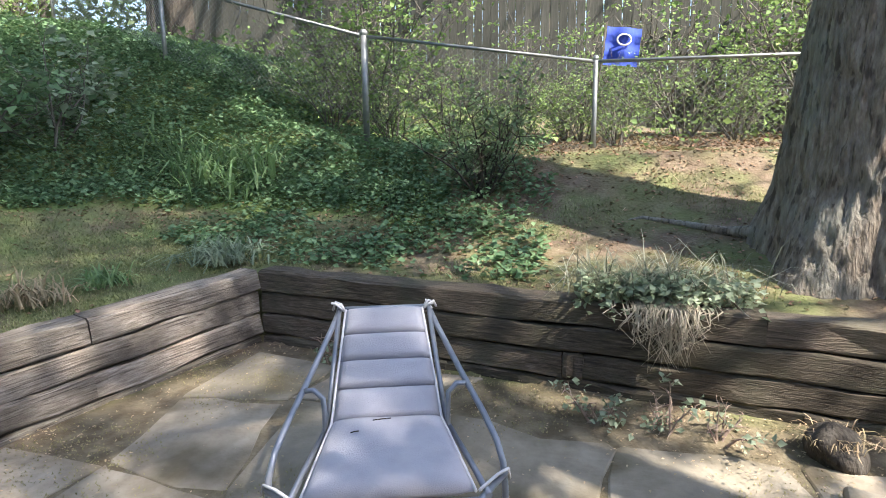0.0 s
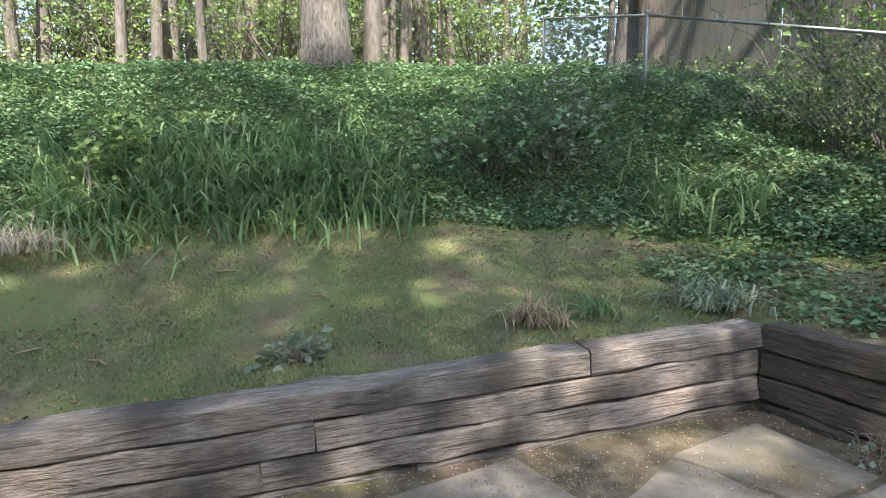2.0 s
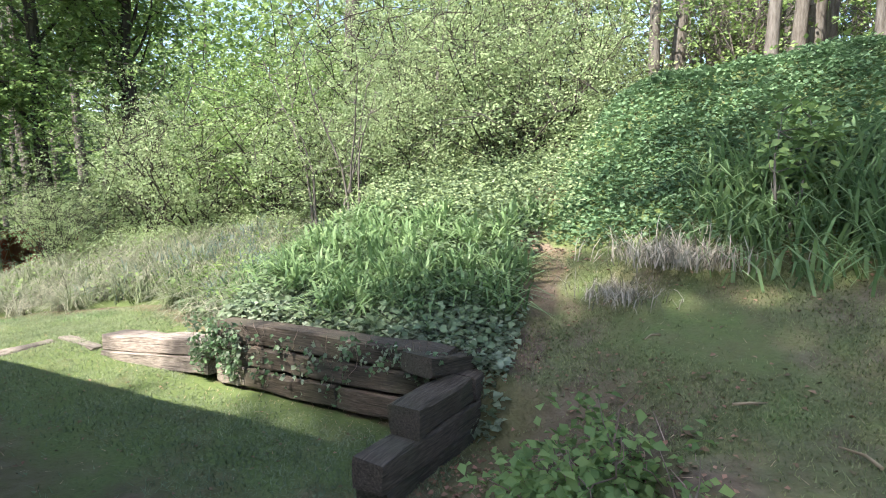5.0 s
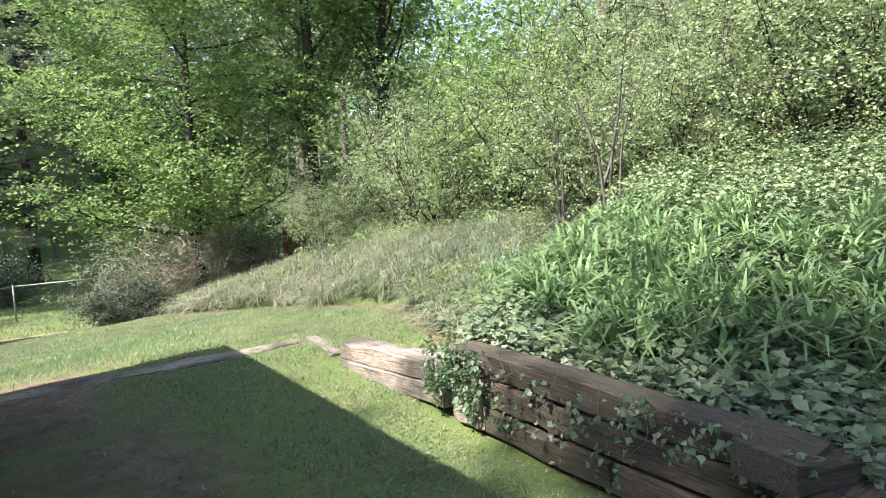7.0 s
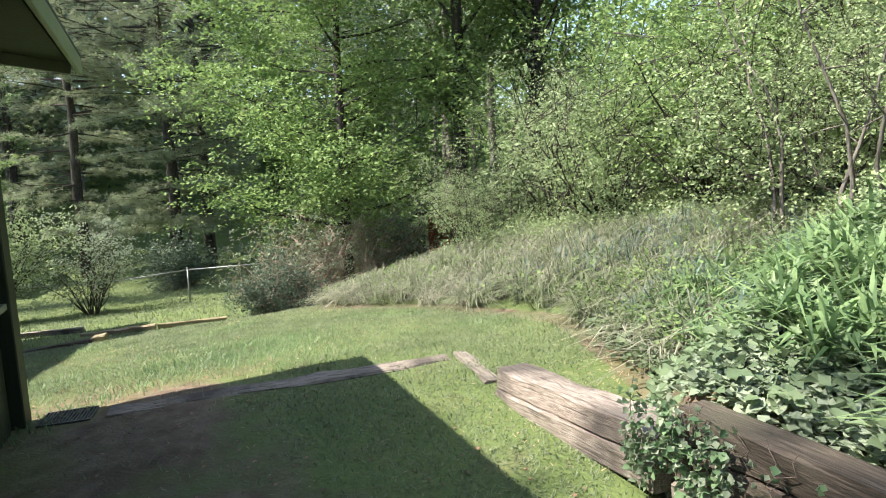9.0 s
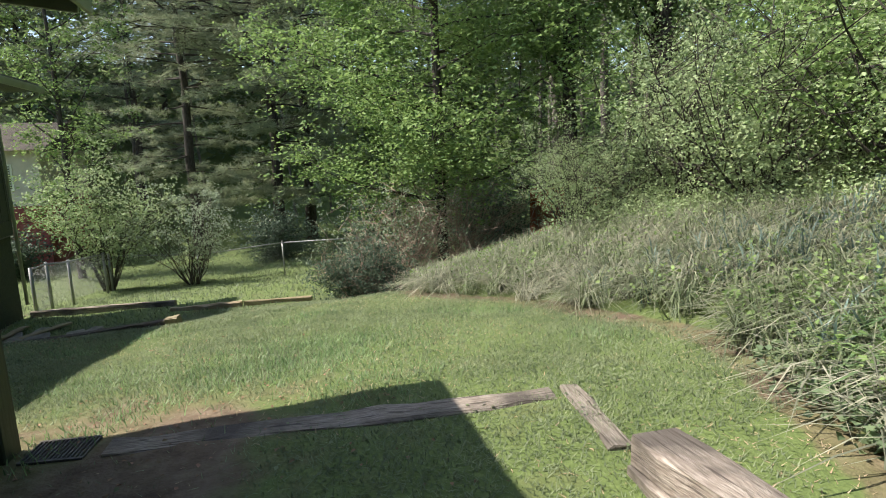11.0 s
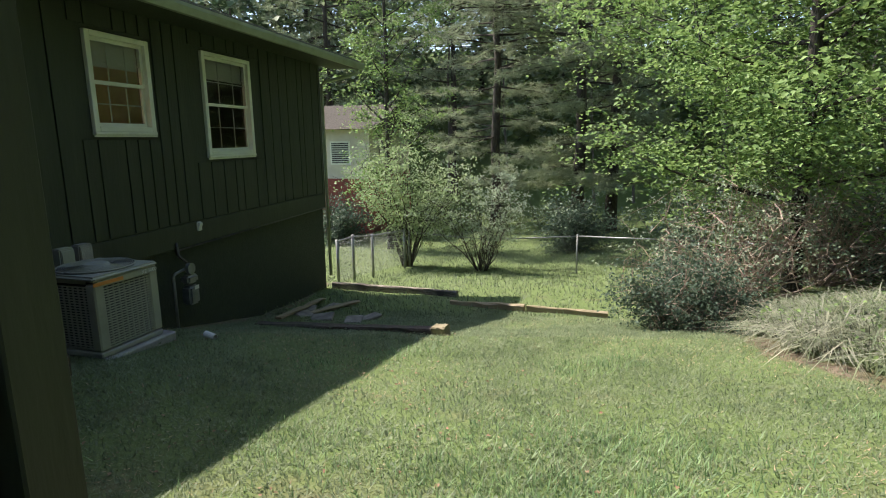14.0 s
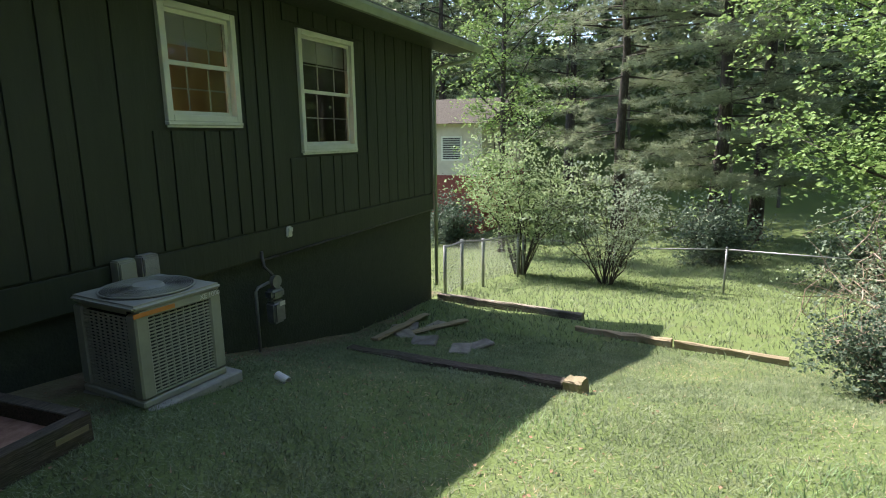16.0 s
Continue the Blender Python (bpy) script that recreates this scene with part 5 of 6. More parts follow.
def hanging_ivy(label, u0, u1, n, seed, top, drop):
    r = np.random.default_rng(seed)
    root = thing("hanging_ivy", label, "plant")
    uu = r.uniform(u0, u1, n)
    fall = r.uniform(0, 1, n) ** 0.8 * drop * (0.4 + 0.6 * np.abs(np.sin(uu * 37)))
    base = ROW_A + (ROW_B - ROW_A) * uu[:, None] + row_out * (0.03 + r.uniform(0, 0.07, n))[:, None]
    p = np.column_stack([base, top - fall + r.normal(0, 0.02, n)])
    out = np.tile([row_out[0], row_out[1], -0.6], (n, 1))
    cut = int(n * 0.5)
    part("foliage", leaves("foliage", p[:cut], 0.042, M["leaf_ivy"], 0.1, 0.45, out[:cut], r), M["leaf_ivy"], root)
    part("pale_foliage", leaves("pale_foliage", p[cut:], 0.04, M["leaf_pale"], 0.1, 0.45, out[cut:], r), M["leaf_pale"], root)
    bm = bmesh.new()
    for k in range(6):
        q = ROW_A + (ROW_B - ROW_A) * r.uniform(u0, u1) + row_out * 0.025
        run = drop * r.uniform(0.4, 1.0)
        pts = [(q[0] + row_dir[0] * s, q[1] + row_dir[1] * s, top + 0.03 - run * f) for f, s in zip((0, 0.2, 0.4, 0.6, 0.8, 1.0), np.cumsum(r.normal(0, 0.03, 6)))]
        tube(bm, pts, 0.0022, 3, None, False)
    part("vines", bm, M["twig"], root)


hanging_ivy("ivy mat hanging over the end of the low wall", 0.52, 0.66, 700, 120, 0.36, 0.5)
hanging_ivy("thin ivy trails down the low sleeper wall", 0.26, 0.54, 190, 121, 0.34, 0.5)
hanging_ivy("dry vines trailing over the top course of the low wall", 0.08, 0.3, 200, 122, 0.4, 0.25)

# ---- patio stones ----
patio = thing("patio", "irregular flagstone patio with moss in the joints", "patio", kind="structure")
r = np.random.default_rng(130)
NX, NY, CELL = 9, 6, 0.88
corner = {(i, j): np.array((-2.3 + i * CELL + r.uniform(-0.2, 0.2), -2.15 + j * CELL + r.uniform(-0.2, 0.2))) for i in range(NX + 1) for j in range(NY + 1)}
for i in range(NX):
    for j in range(NY):
        poly = [corner[(i, j)], corner[(i + 1, j)], corner[(i + 1, j + 1)], corner[(i, j + 1)]]
        c = sum(poly) / 4
        if side1(*c) < 0.12 or side2(*c) < 0.12 or r.uniform() < 0.05:
            continue
        pts = []
        for k in range(4):
            a, b = poly[k], poly[(k + 1) % 4]
            for t in (0.03, 0.35, 0.66, 0.97):
                q = a + (b - a) * t + r.normal(0, 0.02, 2)
                q = c + (q - c) * (1 - 0.018 / np.linalg.norm(q - c))
                if side1(*q) > 0.03 and side2(*q) > 0.03:
                    pts.append(q)
        if len(pts) < 5:
            continue
        bm = bmesh.new()
        tops = [bm.verts.new((q[0] - c[0], q[1] - c[1], 0.0)) for q in pts]
        f = bm.faces.new(tops)
        if f.normal.z < 0:
            f.normal_flip()
        ext = bmesh.ops.extrude_face_region(bm, geom=[f])
        up = [v for v in ext["geom"] if isinstance(v, bmesh.types.BMVert)]
        for v in up:
            v.co.z += 0.043
        top = [g for g in ext["geom"] if isinstance(g, bmesh.types.BMFace)]
        ext = bmesh.ops.extrude_face_region(bm, geom=top)
        bmesh.ops.delete(bm, geom=top, context="FACES_ONLY")
        for v in ext["geom"]:
            if isinstance(v, bmesh.types.BMVert):
                v.co.z += 0.007
                v.co.x *= 0.98
                v.co.y *= 0.98
        bmesh.ops.recalc_face_normals(bm, faces=bm.faces)
        part("flagstone", bm, M["flagstone"], patio, "", pose(c[0], c[1], ground_z(*c) - 0.037 + r.normal(0, 0.004), 3.2, 0, 0))

for x, y, h, seed in ((-8.1, -5.5, 3.4, 181), (-8.6, -6.3, 4.2, 182), (-7.6, -5.0, 2.6, 183), (-9.2, -4.4, 3.8, 184)):
    put(shrub("bare_sapling", "bare whitish sapling rising from the thicket", seed, h, 0.7, 2, M["leaf_thicket"], 0.05, 160, M["bark_pale"], 0.5, 0.35, "sapling", "bare saplings on the slope"), x, y)

for x, y, n, seed in ((1.98, 2.3, 120, 191), (2.35, 2.28, 70, 192), (2.6, 2.22, 40, 193), (0.2, 2.75, 30, 194)):
    put(shrub("weed_sprig", "small pale-leaved weed at the foot of the dark wall", seed, 0.3, 0.14, 5, M["leaf_pale"], 0.04, n, M["twig"], 0.1, 0.8, "plant", "weeds at the wall foot"), x, y)


# ---- patio chair ----
CHAIR = pose(1.2, 1.1, ground_z(1.2, 1.1) + 0.012, 0, 0, 20)
chair = thing("patio_chair", "grey tubular steel patio chair with a reclined padded cushion", "chair", CHAIR)
for s in (-1, 1):
    part("side_frame", tube(bmesh.new(), [(s * x, y, z) for x, y, z in ((0.205, 0.6, 0.825), (0.235, 0.5, 0.765), (0.305, 0.28, 0.645), (0.375, 0.06, 0.535), (0.405, -0.04, 0.475), (0.42, -0.09, 0.41), (0.425, -0.11, 0.31), (0.425, -0.11, 0.0))], 0.0125, 12), M["tube"], chair)
    part("bracket", tube(bmesh.new(), [(s * x, y, z) for x, y, z in ((0.33, 0.2, 0.605), (0.285, 0.19, 0.61), (0.25, 0.175, 0.58), (0.245, 0.165, 0.52), (0.245, 0.16, 0.44), (0.262, 0.165, 0.41))], 0.011, 10), M["tube"], chair)
    part("back_leg", tube(bmesh.new(), [(s * x, y, z) for x, y, z in ((0.245, 0.16, 0.44), (0.26, 0.3, 0.32), (0.29, 0.5, 0.12), (0.3, 0.58, 0.0))], 0.012, 10), M["tube"], chair)
    part("seat_rail", tube(bmesh.new(), [(s * 0.25, 0.16, 0.44), (s * 0.3, -0.05, 0.41), (s * 0.335, -0.27, 0.4)], 0.012, 10), M["tube"], chair)
    part("back_rail", tube(bmesh.new(), [(s * 0.24, 0.16, 0.44), (s * 0.205, 0.58, 0.83)], 0.011, 10), M["tube"], chair)
part("front_bar", tube(bmesh.new(), [(-0.42, -0.13, 0.395), (-0.3, -0.285, 0.395), (0.3, -0.285, 0.395), (0.42, -0.13, 0.395)], 0.013, 10), M["tube"], chair)
part("top_bar", tube(bmesh.new(), [(-0.205, 0.6, 0.825), (0.205, 0.6, 0.825)], 0.012, 10), M["tube"], chair)


def pad(w0, w1, a, b, thick, seed, nx=18, ny=12):
    """A puffy cushion panel between the edges a and b (y, z), w0 and w1 wide."""
    bm = bmesh.new()
    d = Vector((0, b[0] - a[0], b[1] - a[1]))
    nrm = Vector((1, 0, 0)).cross(d.normalized())
    rows = {}
    for sgn in (1, -1):
        for j in range(ny + 1):
            for i in range(nx + 1):
                u, v = i / nx * 2 - 1, j / ny
                puff = max(0.0, (1 - u ** 8)) ** 0.5 * max(0.0, (1 - (2 * v - 1) ** 6)) ** 0.5
                wob = 0.12 * noise.noise(Vector((u * 2.2 + seed, v * 2.5, sgn)))
                h = thick * (0.5 * puff * (1 + wob)) * sgn
                w = (w0 + (w1 - w0) * v) / 2
                p = Vector((u * w, a[0], a[1])) + d * v + nrm * h
                edge = i in (0, nx) or j in (0, ny)
                rows[(sgn, i, j)] = rows[(1, i, j)] if edge and sgn == -1 else bm.verts.new(p)
    for sgn in (1, -1):
        for j in range(ny):
            for i in range(nx):
                q = [rows[(sgn, i, j)], rows[(sgn, i + 1, j)], rows[(sgn, i + 1, j + 1)], rows[(sgn, i, j + 1)]]
                bm.faces.new(q if sgn == 1 else q[::-1]).smooth = True
    bmesh.ops.recalc_face_normals(bm, faces=bm.faces)
    return bm


cushion = part("cushion", pad(0.57, 0.44, (-0.3, 0.44), (0.165, 0.475), 0.1, 1.0, 22, 16), M["cushion"], chair, "pale grey-lilac seat cushion with small tears")
edges = [(0.165, 0.48), (0.27, 0.572), (0.37, 0.655), (0.47, 0.74), (0.575, 0.828)]
for k, (a, b) in enumerate(zip(edges, edges[1:])):
    part("back_panel", pad(0.43 - 0.02 * k, 0.41 - 0.02 * k, a, b, 0.07, 4.0 + k), M["cushion"], cushion)
for s in (-1, 1):
    part("piping", tube(bmesh.new(), [(s * 0.285, -0.3, 0.44), (s * 0.22, 0.165, 0.478), (s * 0.175, 0.575, 0.828)], 0.006, 6), M["tie"], cushion)
    r = np.random.default_rng(140 + s)
    bm = bmesh.new()
    for k in range(4):
        tube(bm, [(s * 0.18, 0.575, 0.822), (s * (0.2 + r.uniform(-0.01, 0.03)), 0.57 + r.normal(0, 0.01), 0.85 + r.uniform(0, 0.02)), (s * (0.215 + r.uniform(0, 0.03)), 0.58 + r.normal(0, 0.03), 0.84 + r.uniform(-0.03, 0.03))], 0.006, 5)
    part("tie", bm, M["tie"], cushion, "knotted cotton cushion tie")
    part("tie", tube(bmesh.new(), [(s * 0.3, -0.28, 0.43), (s * 0.38, -0.18, 0.42), (s * 0.43, -0.13, 0.41), (s * 0.44, -0.11, 0.36)], 0.006, 5), M["tie"], cushion)
for x, y, l in ((-0.02, 0.09, 0.07), (-0.12, 0.0, 0.03)):
    part("tear", tube(bmesh.new(), [(x - l / 2, y, 0.5185), (x, y + 0.004, 0.52), (x + l / 2, y + 0.006, 0.52)], 0.0022, 5), M["bark_dark"], cushion)


# ---- chain-link fences ----
def chain_link(parent, a, b, h0, h1, cell=0.075, wire=0.0026):
    """Wire mesh between two ground points, as high as h0 and h1."""
    a, b = Vector(a), Vector(b)
    length = (b - a).length
    side = (b - a).cross(Vector((0, 0, 1))).normalized() * wire
    vs, ts = [], []
    h = (h0 + h1) / 2
    n = int(length / cell)
    for sgn in (1, -1):
        for k in range(-int(h / cell), n + int(h / cell) + 1):
            u0, u1 = (k * cell) / length, (k * cell + sgn * h) / length
            lo, hi = max(0, min(u0, u1)), min(1, max(u0, u1))
            if hi <= lo:
                continue
            pts = []
            for u in (lo, hi):
                t = (u - u0) / (u1 - u0)
                p = a.lerp(b, u)
                pts.append(p + Vector((0, 0, t * (h0 + (h1 - h0) * u))))
            i = len(vs)
            w = Vector((0, 0, wire))
            vs += [pts[0] - w, pts[0] + w, pts[1] + w, pts[1] - w, pts[0] - side, pts[0] + side, pts[1] + side, pts[1] - side]
            ts += [(i, i + 1, i + 2), (i, i + 2, i + 3), (i + 4, i + 5, i + 6), (i + 4, i + 6, i + 7)]
    part("wire_mesh", fast_mesh("wire_mesh", [tuple(v) for v in vs], ts, M["galv"]), M["galv"], parent)


def link_fence(label, posts):
    """posts: x, y, foot z, top z, radius."""
    f = thing("chain_link_fence", label, "fence")
    for x, y, z0, z1, rad in posts:
        part("post", tube(bmesh.new(), [(x, y, z0 - 0.3), (x, y, z1 + 0.03)], rad, 10), M["galv"], f)
        cap = bmesh.new()
        bmesh.ops.create_uvsphere(cap, u_segments=10, v_segments=6, radius=rad * 1.25, matrix=Matrix.Translation((x, y, z1 + 0.035)))
        part("post_cap", cap, M["galv"], f)
    for p, q in zip(posts, posts[1:]):
        part("top_rail", tube(bmesh.new(), [(p[0], p[1], p[3]), (q[0], q[1], q[3])], 0.019, 8), M["galv"], f)
        chain_link(f, (p[0], p[1], p[2]), (q[0], q[1], q[2]), p[3] - p[2], q[3] - q[2])
    return f


link_fence("galvanised chain-link fence along the wooded top of the yard", [(-7.8, 8.3, 3.95, 4.93, 0.03), (-3.75, 6.2, 2.75, 3.74, 0.03), (-0.735, 5.92, 1.84, 2.83, 0.04), (1.96, 6.0, 1.4, 2.42, 0.028), (5.0, 6.1, 1.3, 2.4, 0.028), (8.5, 6.2, 1.2, 2.3, 0.028)])
link_fence("galvanised chain-link fence along the lower end of the lawn", [(-0.7, -23.6, -2.5, -1.45, 0.03), (-3.1, -24.0, -2.6, -1.75, 0.025), (-5.5, -22.35, -2.42, -1.37, 0.025), (-8.2, -20.9, -2.3, -1.25, 0.025), (-11.5, -19.2, -2.2, -1.15, 0.025)])
gate = thing("chain_link_gate", "narrow chain-link gate between the house and the shrubs", "gate")
gp = [(0.35, -19.2, -1.95, -0.95), (0.25, -20.3, -2.05, -1.02), (-0.05, -21.2, -2.15, -1.15), (-0.6, -23.3, -2.4, -1.35)]
for (x, y, z0, z1) in gp:
    part("post", tube(bmesh.new(), [(x, y, z0 - 0.2), (x, y, z1 + 0.05)], 0.035, 10), M["galv"], gate)
for p, q in zip(gp, gp[1:]):
    part("rail", tube(bmesh.new(), [(p[0], p[1], p[3]), (q[0], q[1], q[3])], 0.018, 8), M["galv"], gate)
    chain_link(gate, (p[0], p[1], p[2] + 0.04), (q[0], q[1], q[2] + 0.04), p[3] - p[2], q[3] - q[2])

# ---- board fence beyond ----
board_fence = thing("board_fence", "weathered grey board fence behind the wooded strip", "fence")
fa, fb = Vector((-6.6, 9.6, 0)), Vector((9.5, 9.0, 0))
count = 112
picket = bpy.data.meshes.new("board")
bm = boxed(0.138, 0.02, 2.6, pose(0, 0, 0.6), 0.004)
bm.to_mesh(picket)
bm.free()
picket.materials.append(M["fence_wood"])
rf = np.random.default_rng(150)
for k in range(count):
    p = fa.lerp(fb, k / count)
    top = 2.05 + 2.0 * (1 - k / count) ** 1.6
    part("board", picket, None, board_fence, "", pose(p.x, p.y, top + 0.0 + rf.normal(0, 0.01), 0, rf.normal(0, 0.4), -2))
for hgt in (0.35, 1.55):
    pts = []
    for k in range(0, count + 1, 8):
        p = fa.lerp(fb, k / count)
        pts.append((p.x, p.y + 0.04, 2.05 + 2.0 * (1 - k / count) ** 1.6 + hgt))
    part("rail", tube(bmesh.new(), pts, 0.035, 4), M["fence_wood"], board_fence)
flag = thing("blue_banner", "blue cloth banner with a pale ring hanging on the fence", "banner", pose(2.24, 6.5, 2.43, 0, 6, 8) @ Matrix.Scale(0.87, 4))
bm = bmesh.new()
g = {}
for i in range(9):
    for j in range(9):
        g[i, j] = bm.verts.new((i / 8 * 0.46 - 0.23, 0.03 * math.sin(i * 1.1) + 0.02 * math.sin(j * 1.7), j / 8 * 0.5))
for i in range(8):
    for j in range(8):
        bm.faces.new((g[i, j], g[i + 1, j], g[i + 1, j + 1], g[i, j + 1])).smooth = True
part("cloth", bm, M["blue"], flag)
part("ring", tube(bmesh.new(), [(0.09 * math.cos(a * math.pi / 8), -0.05, 0.33 + 0.07 * math.sin(a * math.pi / 8)) for a in range(17)], 0.012, 5), M["pvc"], flag, "pale ring emblem")
part("pole", tube(bmesh.new(), [(-0.26, 0.0, -1.15), (-0.25, 0.0, 0.55)], 0.012, 6), M["bark_dark"], flag)

# ---- things along the house wall ----
AC = HOUSE @ pose(6.87, 0.86, -0.63, 0, 0, -4) @ Matrix.Scale(1.04, 4)
ac = thing("air_conditioner", "beige outdoor air-conditioning unit on a concrete pad", "air conditioner", AC)
W, H = 0.68, 0.7
part("base", boxed(W, W, 0.05, pose(0, 0, 0.085), 0.01), M["ac"], ac)
part("core", boxed(W - 0.08, W - 0.08, H - 0.16, pose(0, 0, 0.05 + H / 2)), M["ac_dark"], ac)
for sx in (-1, 1):
    for sy in (-1, 1):
        part("corner_post", boxed(0.1, 0.1, H - 0.12, pose(sx * (W / 2 - 0.05), sy * (W / 2 - 0.05), 0.06 + H / 2), 0.012), M["ac"], ac)
slat = bpy.data.meshes.new("louvre")
bm = bmesh.new()
for k in range(9):
    box(bm, 0.05, 0.012, 0.011, pose(-0.224 + k * 0.056, 0, 0, 25))
bm.to_mesh(slat)
bm.free()
slat.materials.append(M["ac"])
for turn in (0, 90, 180, 270):
    pnl = part("louvre_panel", boxed(W - 0.2, 0.008, 0.03, pose(0, W / 2 - 0.012, H - 0.035)), M["ac"], ac, "", pose(0, 0, 0.05, 0, 0, turn))
    for k in range(24):
        part("louvre", slat, None, pnl, "", pose(0, W / 2 - 0.018, 0.08 + k * 0.0235))
    for k in range(10):
        part("rib", boxed(0.007, 0.014, H - 0.15, pose(-0.252 + k * 0.056, W / 2 - 0.02, H / 2)), M["ac"], pnl)
part("top", boxed(W + 0.02, W + 0.02, 0.045, pose(0, 0, H + 0.045), 0.018, 3), M["ac"], ac, "pale moulded plastic top")
# Solid dark disc on the closed top, coloured like the shade inside a fan opening.
bm = bmesh.new()
bmesh.ops.create_cone(bm, cap_ends=True, segments=40, radius1=0.31, radius2=0.3, depth=0.012, matrix=Matrix.Translation((0, 0, H + 0.072)))
part("fan_opening", bm, M["ac_dark"], ac)
grille = part("fan_grille", tube(bmesh.new(), [(0.31 * math.cos(a * math.pi / 16), 0.31 * math.sin(a * math.pi / 16), H + 0.08) for a in range(33)], 0.008, 6), M["ac"], ac)
for k in range(12):
    rad = 0.11 + k * 0.0165
    part("ring", tube(bmesh.new(), [(rad * math.cos(a * math.pi / 14), rad * math.sin(a * math.pi / 14), H + 0.087) for a in range(29)], 0.003, 4, None, False), M["ac"], grille)
bm = bmesh.new()
bmesh.ops.create_cone(bm, cap_ends=True, segments=28, radius1=0.12, radius2=0.1, depth=0.025, matrix=Matrix.Translation((0, 0, H + 0.09)))
part("hub_cap", bm, M["ac"], grille)
plate = part("name_plate", boxed(W - 0.06, 0.004, 0.045, pose(0, W / 2 + 0.003, H - 0.0)), M["ac"], ac, "", pose(0, 0, 0.0))
part("orange_strip", boxed(0.3, 0.004, 0.03, pose(0.2, W / 2 + 0.006, H)), M["orange"], plate)
text = bpy.data.curves.new("model_text", "FONT")
text.body = "XE 1000"
text.size, text.extrude, text.align_x = 0.05, 0.001, "CENTER"
text.materials.append(M["pvc"])
tob = new("model_text", text)
tob.parent = plate
tob.matrix_basis = pose(-0.24, W / 2 + 0.007, H - 0.016, 90, 0, 180)
part("pad", boxed(0.78, 0.76, 0.09, pose(-0.045, 0.02, 0.012), 0.012), M["concrete"], ac, "concrete pad")

meter = thing("gas_meter", "grey gas meter with pipes on the dark wall", "meter", HOUSE @ pose(4.72, 0.0, 0))
part("body", boxed(0.2, 0.15, 0.26, pose(0, 0.18, -0.72), 0.03, 3), M["galv"], meter)
part("head", boxed(0.22, 0.14, 0.12, pose(0, 0.18, -0.5), 0.03, 3), M["galv"], meter)
bm = bmesh.new()
bmesh.ops.create_cone(bm, cap_ends=True, segments=20, radius1=0.075, radius2=0.07, depth=0.06, matrix=pose(0.0, 0.2, -0.36, 90))
part("regulator", bm, M["galv"], meter)
part("label_plate", boxed(0.09, 0.004, 0.05, pose(-0.03, 0.258, -0.62)), M["pvc"], meter)
part("pipe", tube(bmesh.new(), [(0.28, 0.16, -1.25), (0.28, 0.16, -0.42), (0.24, 0.16, -0.38), (0.06, 0.16, -0.36)], 0.018, 8), M["galv"], meter)
part("pipe", tube(bmesh.new(), [(0.0, 0.16, -0.42), (0.0, 0.16, -0.28), (0.0, 0.05, -0.2), (0.0, 0.03, -0.02)], 0.018, 8), M["iron"], meter)
part("pipe", tube(bmesh.new(), [(0.0, 0.025, -0.13), (-4.7, 0.025, -0.1)], 0.012, 6), M["iron"], meter)
outlet = thing("outdoor_outlet", "white outdoor socket cover on the dark siding", "socket", HOUSE @ pose(4.22, 0.03, 0.13))
part("cover", boxed(0.09, 0.05, 0.13, pose(0, 0.0, 0), 0.012, 2), M["pvc"], outlet)
part("lid", boxed(0.07, 0.02, 0.05, pose(0, 0.032, 0.028), 0.006), M["pvc"], outlet)
for k, (uu, tone) in enumerate(((6.47, "ac"), (6.24, "concrete"))):
    bx = thing("disconnect_box", "grey electrical disconnect box on the dark wall" if k == 0 else "pale electrical box with a hinged cover on the wall", "electrical box", HOUSE @ pose(uu, 0.02, 0.11))
    part("case", boxed(0.175, 0.11, 0.27, pose(0, 0.055, 0), 0.012, 2), M[tone], bx)
    part("cover", boxed(0.15, 0.012, 0.23, pose(0, 0.117, -0.005), 0.004), M[tone], bx)
    part("conduit", tube(bmesh.new(), [(0, 0.05, -0.15), (0, 0.05, -0.75)], 0.014, 6), M["galv"], bx)
PL = HOUSE @ pose(8.62, 0.76, -0.62, 0, 0, 4)
planter = thing("raised_bed", "low raised bed of brown lumber with bare soil", "raised bed", PL)
for y, l in ((0.62, 1.7), (-0.62, 1.7)):
    part("board", boxed(l, 0.09, 0.3, pose(0, y, 0.15), 0.006), M["timber_shaded"], planter)
for x in (-0.82, 0.82):
    part("board", boxed(0.09, 1.13, 0.3, pose(x, 0, 0.15), 0.006), M["timber_shaded"], planter)
part("soil", boxed(1.54, 1.14, 0.2, pose(0, 0, 0.1)), M["litter"], planter)
for zz in (0.06, 0.22):
    part("corner_strap", boxed(0.2, 0.006, 0.035, pose(-0.72, 0.669, zz)), M["board"], planter)
pipe = thing("pvc_stub", "short stub of white plastic pipe on the grass", "pipe", pose(-0.14, -12.18, ground_z(-0.14, -12.18) + 0.04, 80, 0, 70))
bm = bmesh.new()
bmesh.ops.create_cone(bm, cap_ends=False, segments=14, radius1=0.035, radius2=0.035, depth=0.13)
bmesh.ops.solidify(bm, geom=bm.faces[:], thickness=0.006)
part("tube", bm, M["pvc"], pipe)
GR = pose(-1.86, -8.25, ground_z(-1.86, -8.25) + 0.006, 0, 0, -17) @ Matrix.Scale(0.95, 4)
grate = thing("drain_grate", "black cast-iron drain grate beside the porch post", "grate", GR)
for y in (-0.13, 0.13):
    part("side_bar", boxed(0.36, 0.018, 0.025, pose(0, y, 0)), M["iron"], grate)
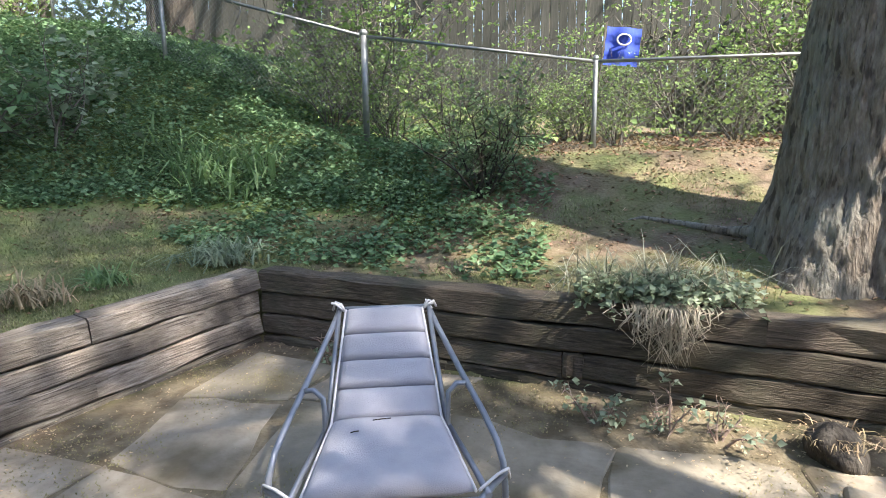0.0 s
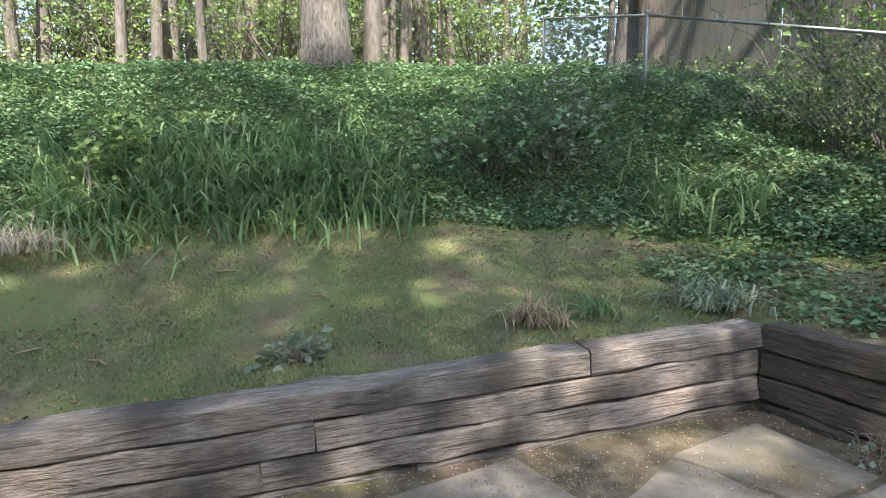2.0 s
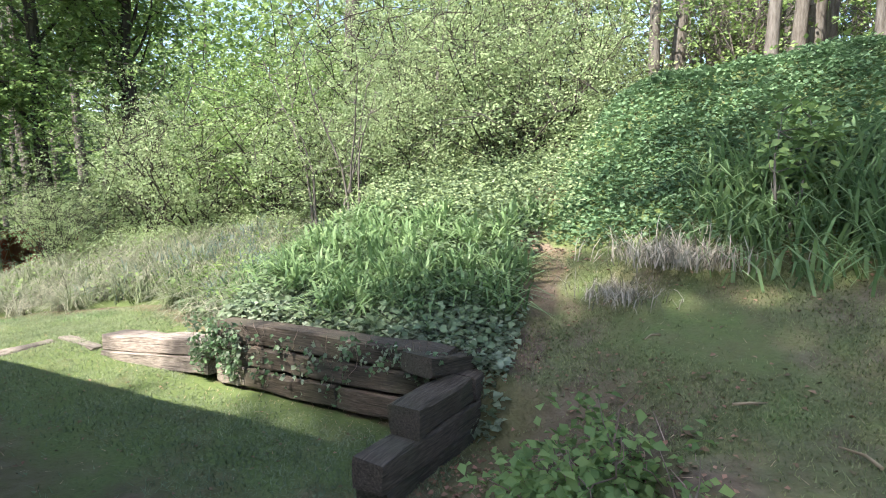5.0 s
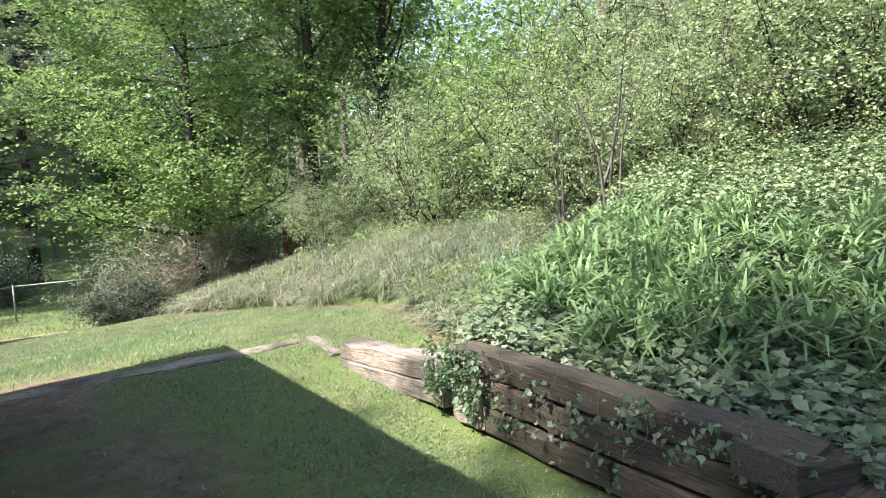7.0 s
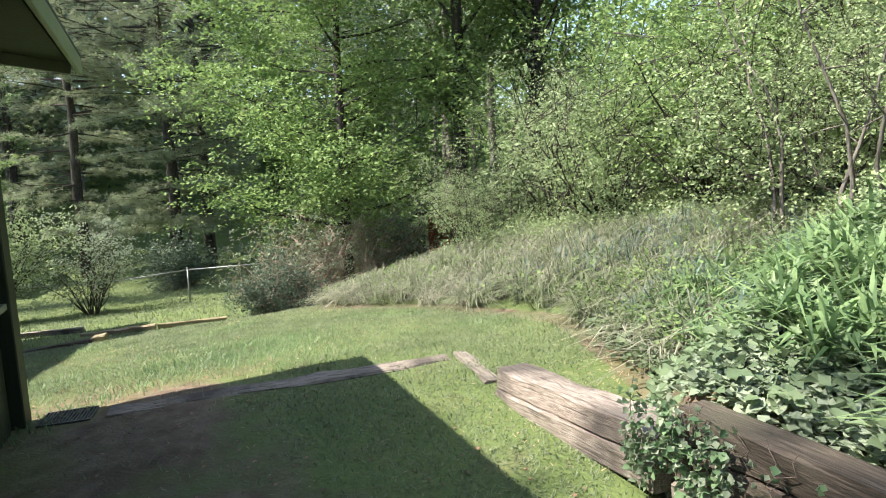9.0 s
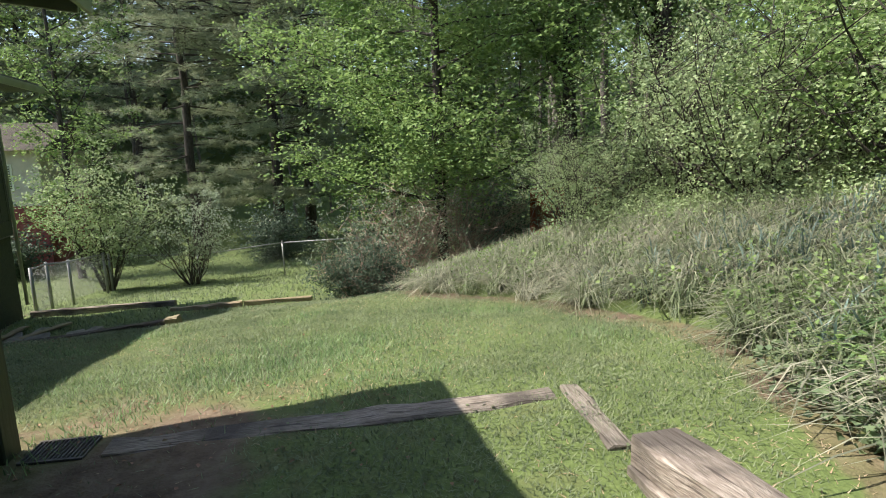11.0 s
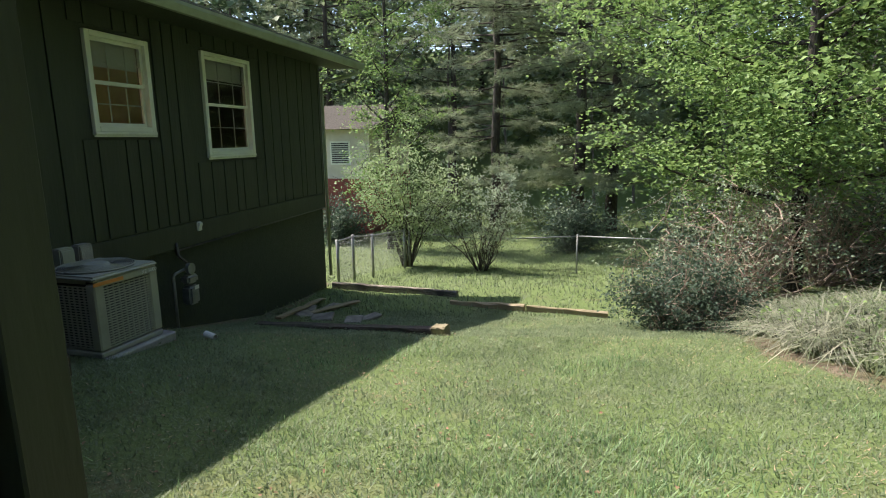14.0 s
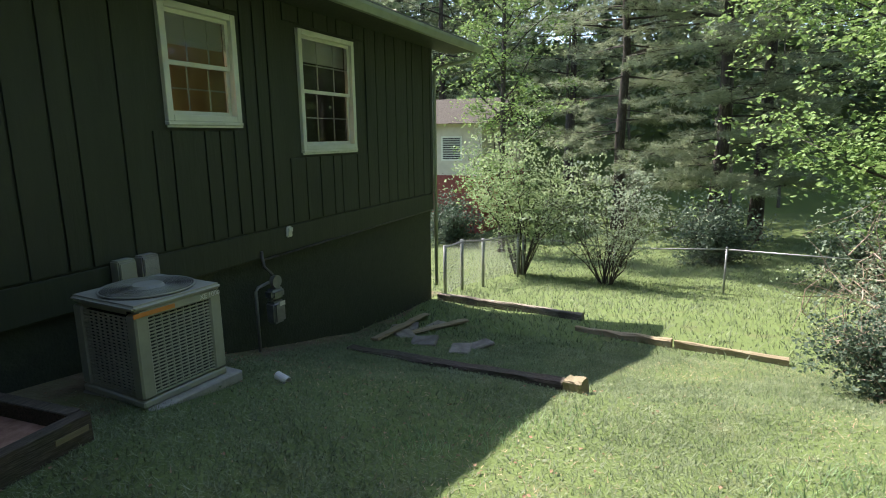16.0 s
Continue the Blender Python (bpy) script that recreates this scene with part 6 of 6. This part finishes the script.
for k in range(15):
    part("bar", boxed(0.01, 0.24, 0.02, pose(-0.175 + k * 0.025, 0, 0)), M["iron"], grate)
# Flat near-black plate whose colour stands for the shade below the bars.
part("dark_pit_plate", boxed(0.35, 0.24, 0.01, pose(0, 0, -0.014)), M["ac_dark"], grate)
rd = np.random.default_rng(160)
for x, y in ((0.1, -15.9), (-0.35, -15.4), (-0.95, -15.0), (-1.1, -15.5), (0.25, -16.3), (-0.2, -16.6)):
    sl = thing("stone_slab", "broken flat stone lying by the house corner", "stone", pose(x, y, ground_z(x, y) + 0.03, rd.normal(0, 4), rd.normal(0, 4), rd.uniform(0, 360)), "loose slabs by the house")
    part("slab", boxed(rd.uniform(0.25, 0.5), rd.uniform(0.2, 0.35), 0.05, None, 0.015), M["stone"], sl)
for x0, y0, x1, y1 in ((0.35, -15.2, 0.2, -17.2), (0.15, -16.0, -0.55, -17.0)):
    ob = thing("scrap_plank", "scrap lumber plank lying against the foundation", "plank", None, "scrap planks")
    timber(ob, (x0, y0, ground_z(x0, y0) + 0.06), (x1, y1, ground_z(x1, y1) + 0.09), (1, 0), 0.04, 0.12, M["board"], rd, name="plank")
rock = thing("boulder", "mossy brown stump-like boulder at the foot of the dark wall", "boulder", pose(3.1, 2.15, ground_z(3.1, 2.15)))
bm = bmesh.new()
bmesh.ops.create_icosphere(bm, subdivisions=4, radius=0.13)
for v in bm.verts:
    v.co *= 1 + 0.35 * noise.noise(v.co * 9)
    v.co.z = v.co.z * 0.95 + 0.06
part("rock", bm, M["bark_dark"], rock)
part("dry_grass", blades("dry_grass", rd.normal(0, 0.07, (120, 3)) * [1, 1, 0] + [0, 0, 0.1], 0.1, 0.003, M["straw"], 1.6, rd, 0.9), M["straw"], rock)
for x, y, sx, sy, tz in ((2.75, 1.5, 0.4, 0.3, 20), (3.2, 1.6, 0.5, 0.35, -15), (3.0, 1.15, 0.45, 0.4, 40)):
    sl = thing("loose_slab", "loose pale flagstone resting on the patio", "stone", pose(x, y, ground_z(x, y) + 0.045, 3, 2, tz), "loose patio slabs")
    part("slab", boxed(sx, sy, 0.055, None, 0.012), M["flagstone"], sl)
for x, y in ((-3.3, -0.9), (-2.75, -0.44), (-3.9, 0.5), (-2.9, 1.1), (-4.2, -1.2), (-3.4, -2.0)):
    a = rd.uniform(0, 6.28)
    st = thing("fallen_stick", "short dry stick lying on the mossy lawn", "stick", pose(x, y, ground_z(x, y) + 0.015), "fallen sticks")
    part("stick", tube(bmesh.new(), [(0, 0, 0.01), (0.09 * math.cos(a), 0.09 * math.sin(a), 0.02), (0.2 * math.cos(a + 0.2), 0.2 * math.sin(a + 0.2), 0.01)], 0.008, 5, [0.009, 0.008, 0.004]), M["straw"], st)

# ---- neighbours ----
nb = thing("neighbour_house", "cream-sided neighbour house on a red brick base", "house", pose(5.9, -37.5, -3.0, 0, 0, -8))
part("brick_base", boxed(8.2, 7.0, 3.8, pose(0, 0, 0.6)), M["brick"], nb)
part("wall", boxed(8.1, 6.9, 2.3, pose(0, 0, 3.65)), M["cream"], nb)
bm = bmesh.new()
v = [bm.verts.new(p) for p in ((-4.5, -4, 4.8), (4.5, -4, 4.8), (4.5, 4, 4.8), (-4.5, 4, 4.8), (-4.5, 0, 6.1), (4.5, 0, 6.1))]
for q in ((0, 1, 5, 4), (2, 3, 4, 5), (1, 2, 5), (3, 0, 4), (3, 2, 1, 0)):
    bm.faces.new([v[i] for i in q])
bmesh.ops.recalc_face_normals(bm, faces=bm.faces)
part("roof", bm, M["bark_dark"], nb)
for x in (-2.6, 0.4):
    w = part("window", boxed(1.0, 0.06, 1.1, pose(x, 3.46, 3.7)), M["trim"], nb)
    part("pane", boxed(0.84, 0.03, 0.94, pose(x, 3.485, 3.7)), M["ac_dark"], w)
    for k in range(9):
        part("slat", boxed(0.84, 0.014, 0.05, pose(x, 3.507, 3.3 + k * 0.1)), M["blind"], w)
shed = thing("garden_shed", "small red-brown open shed among the trees", "shed", pose(-14.6, -19.2, ground_z(-14.6, -19.2), 0, 0, 30))
for x in (-1.6, 0, 1.6):
    for y in (-1, 1):
        part("post", boxed(0.14, 0.14, 1.9, pose(x, y, 0.9)), M["red"], shed)
part("back", boxed(3.3, 0.08, 1.6, pose(0, -1.06, 0.9)), M["red"], shed)
part("roof", boxed(4.0, 2.8, 0.1, pose(0, 0, 1.95, 6)), M["bark_dark"], shed)
pear = put(tree("ornamental_tree", "upright light green tree beside the neighbour house", 171, 13, 0.13, 0.1, 2.4, M["leaf_maple"], 0.11, 14000, M["bark_dark"], 26, spread=0.9), 0.75, -29.0)

for x, y, sx, sy, turn in ((-0.35, -9.74, 0.22, 0.13, 20), (-0.58, -9.50, 0.24, 0.12, -8)):
    sl = thing("stone_slab", "pale flat stepping stone in the shaded grass by the porch", "stone", pose(x, y, ground_z(x, y) + 0.012, 2, -2, turn), "stepping stones by the porch")
    part("slab", boxed(sx, sy, 0.05, None, 0.014), M["stone"], sl)
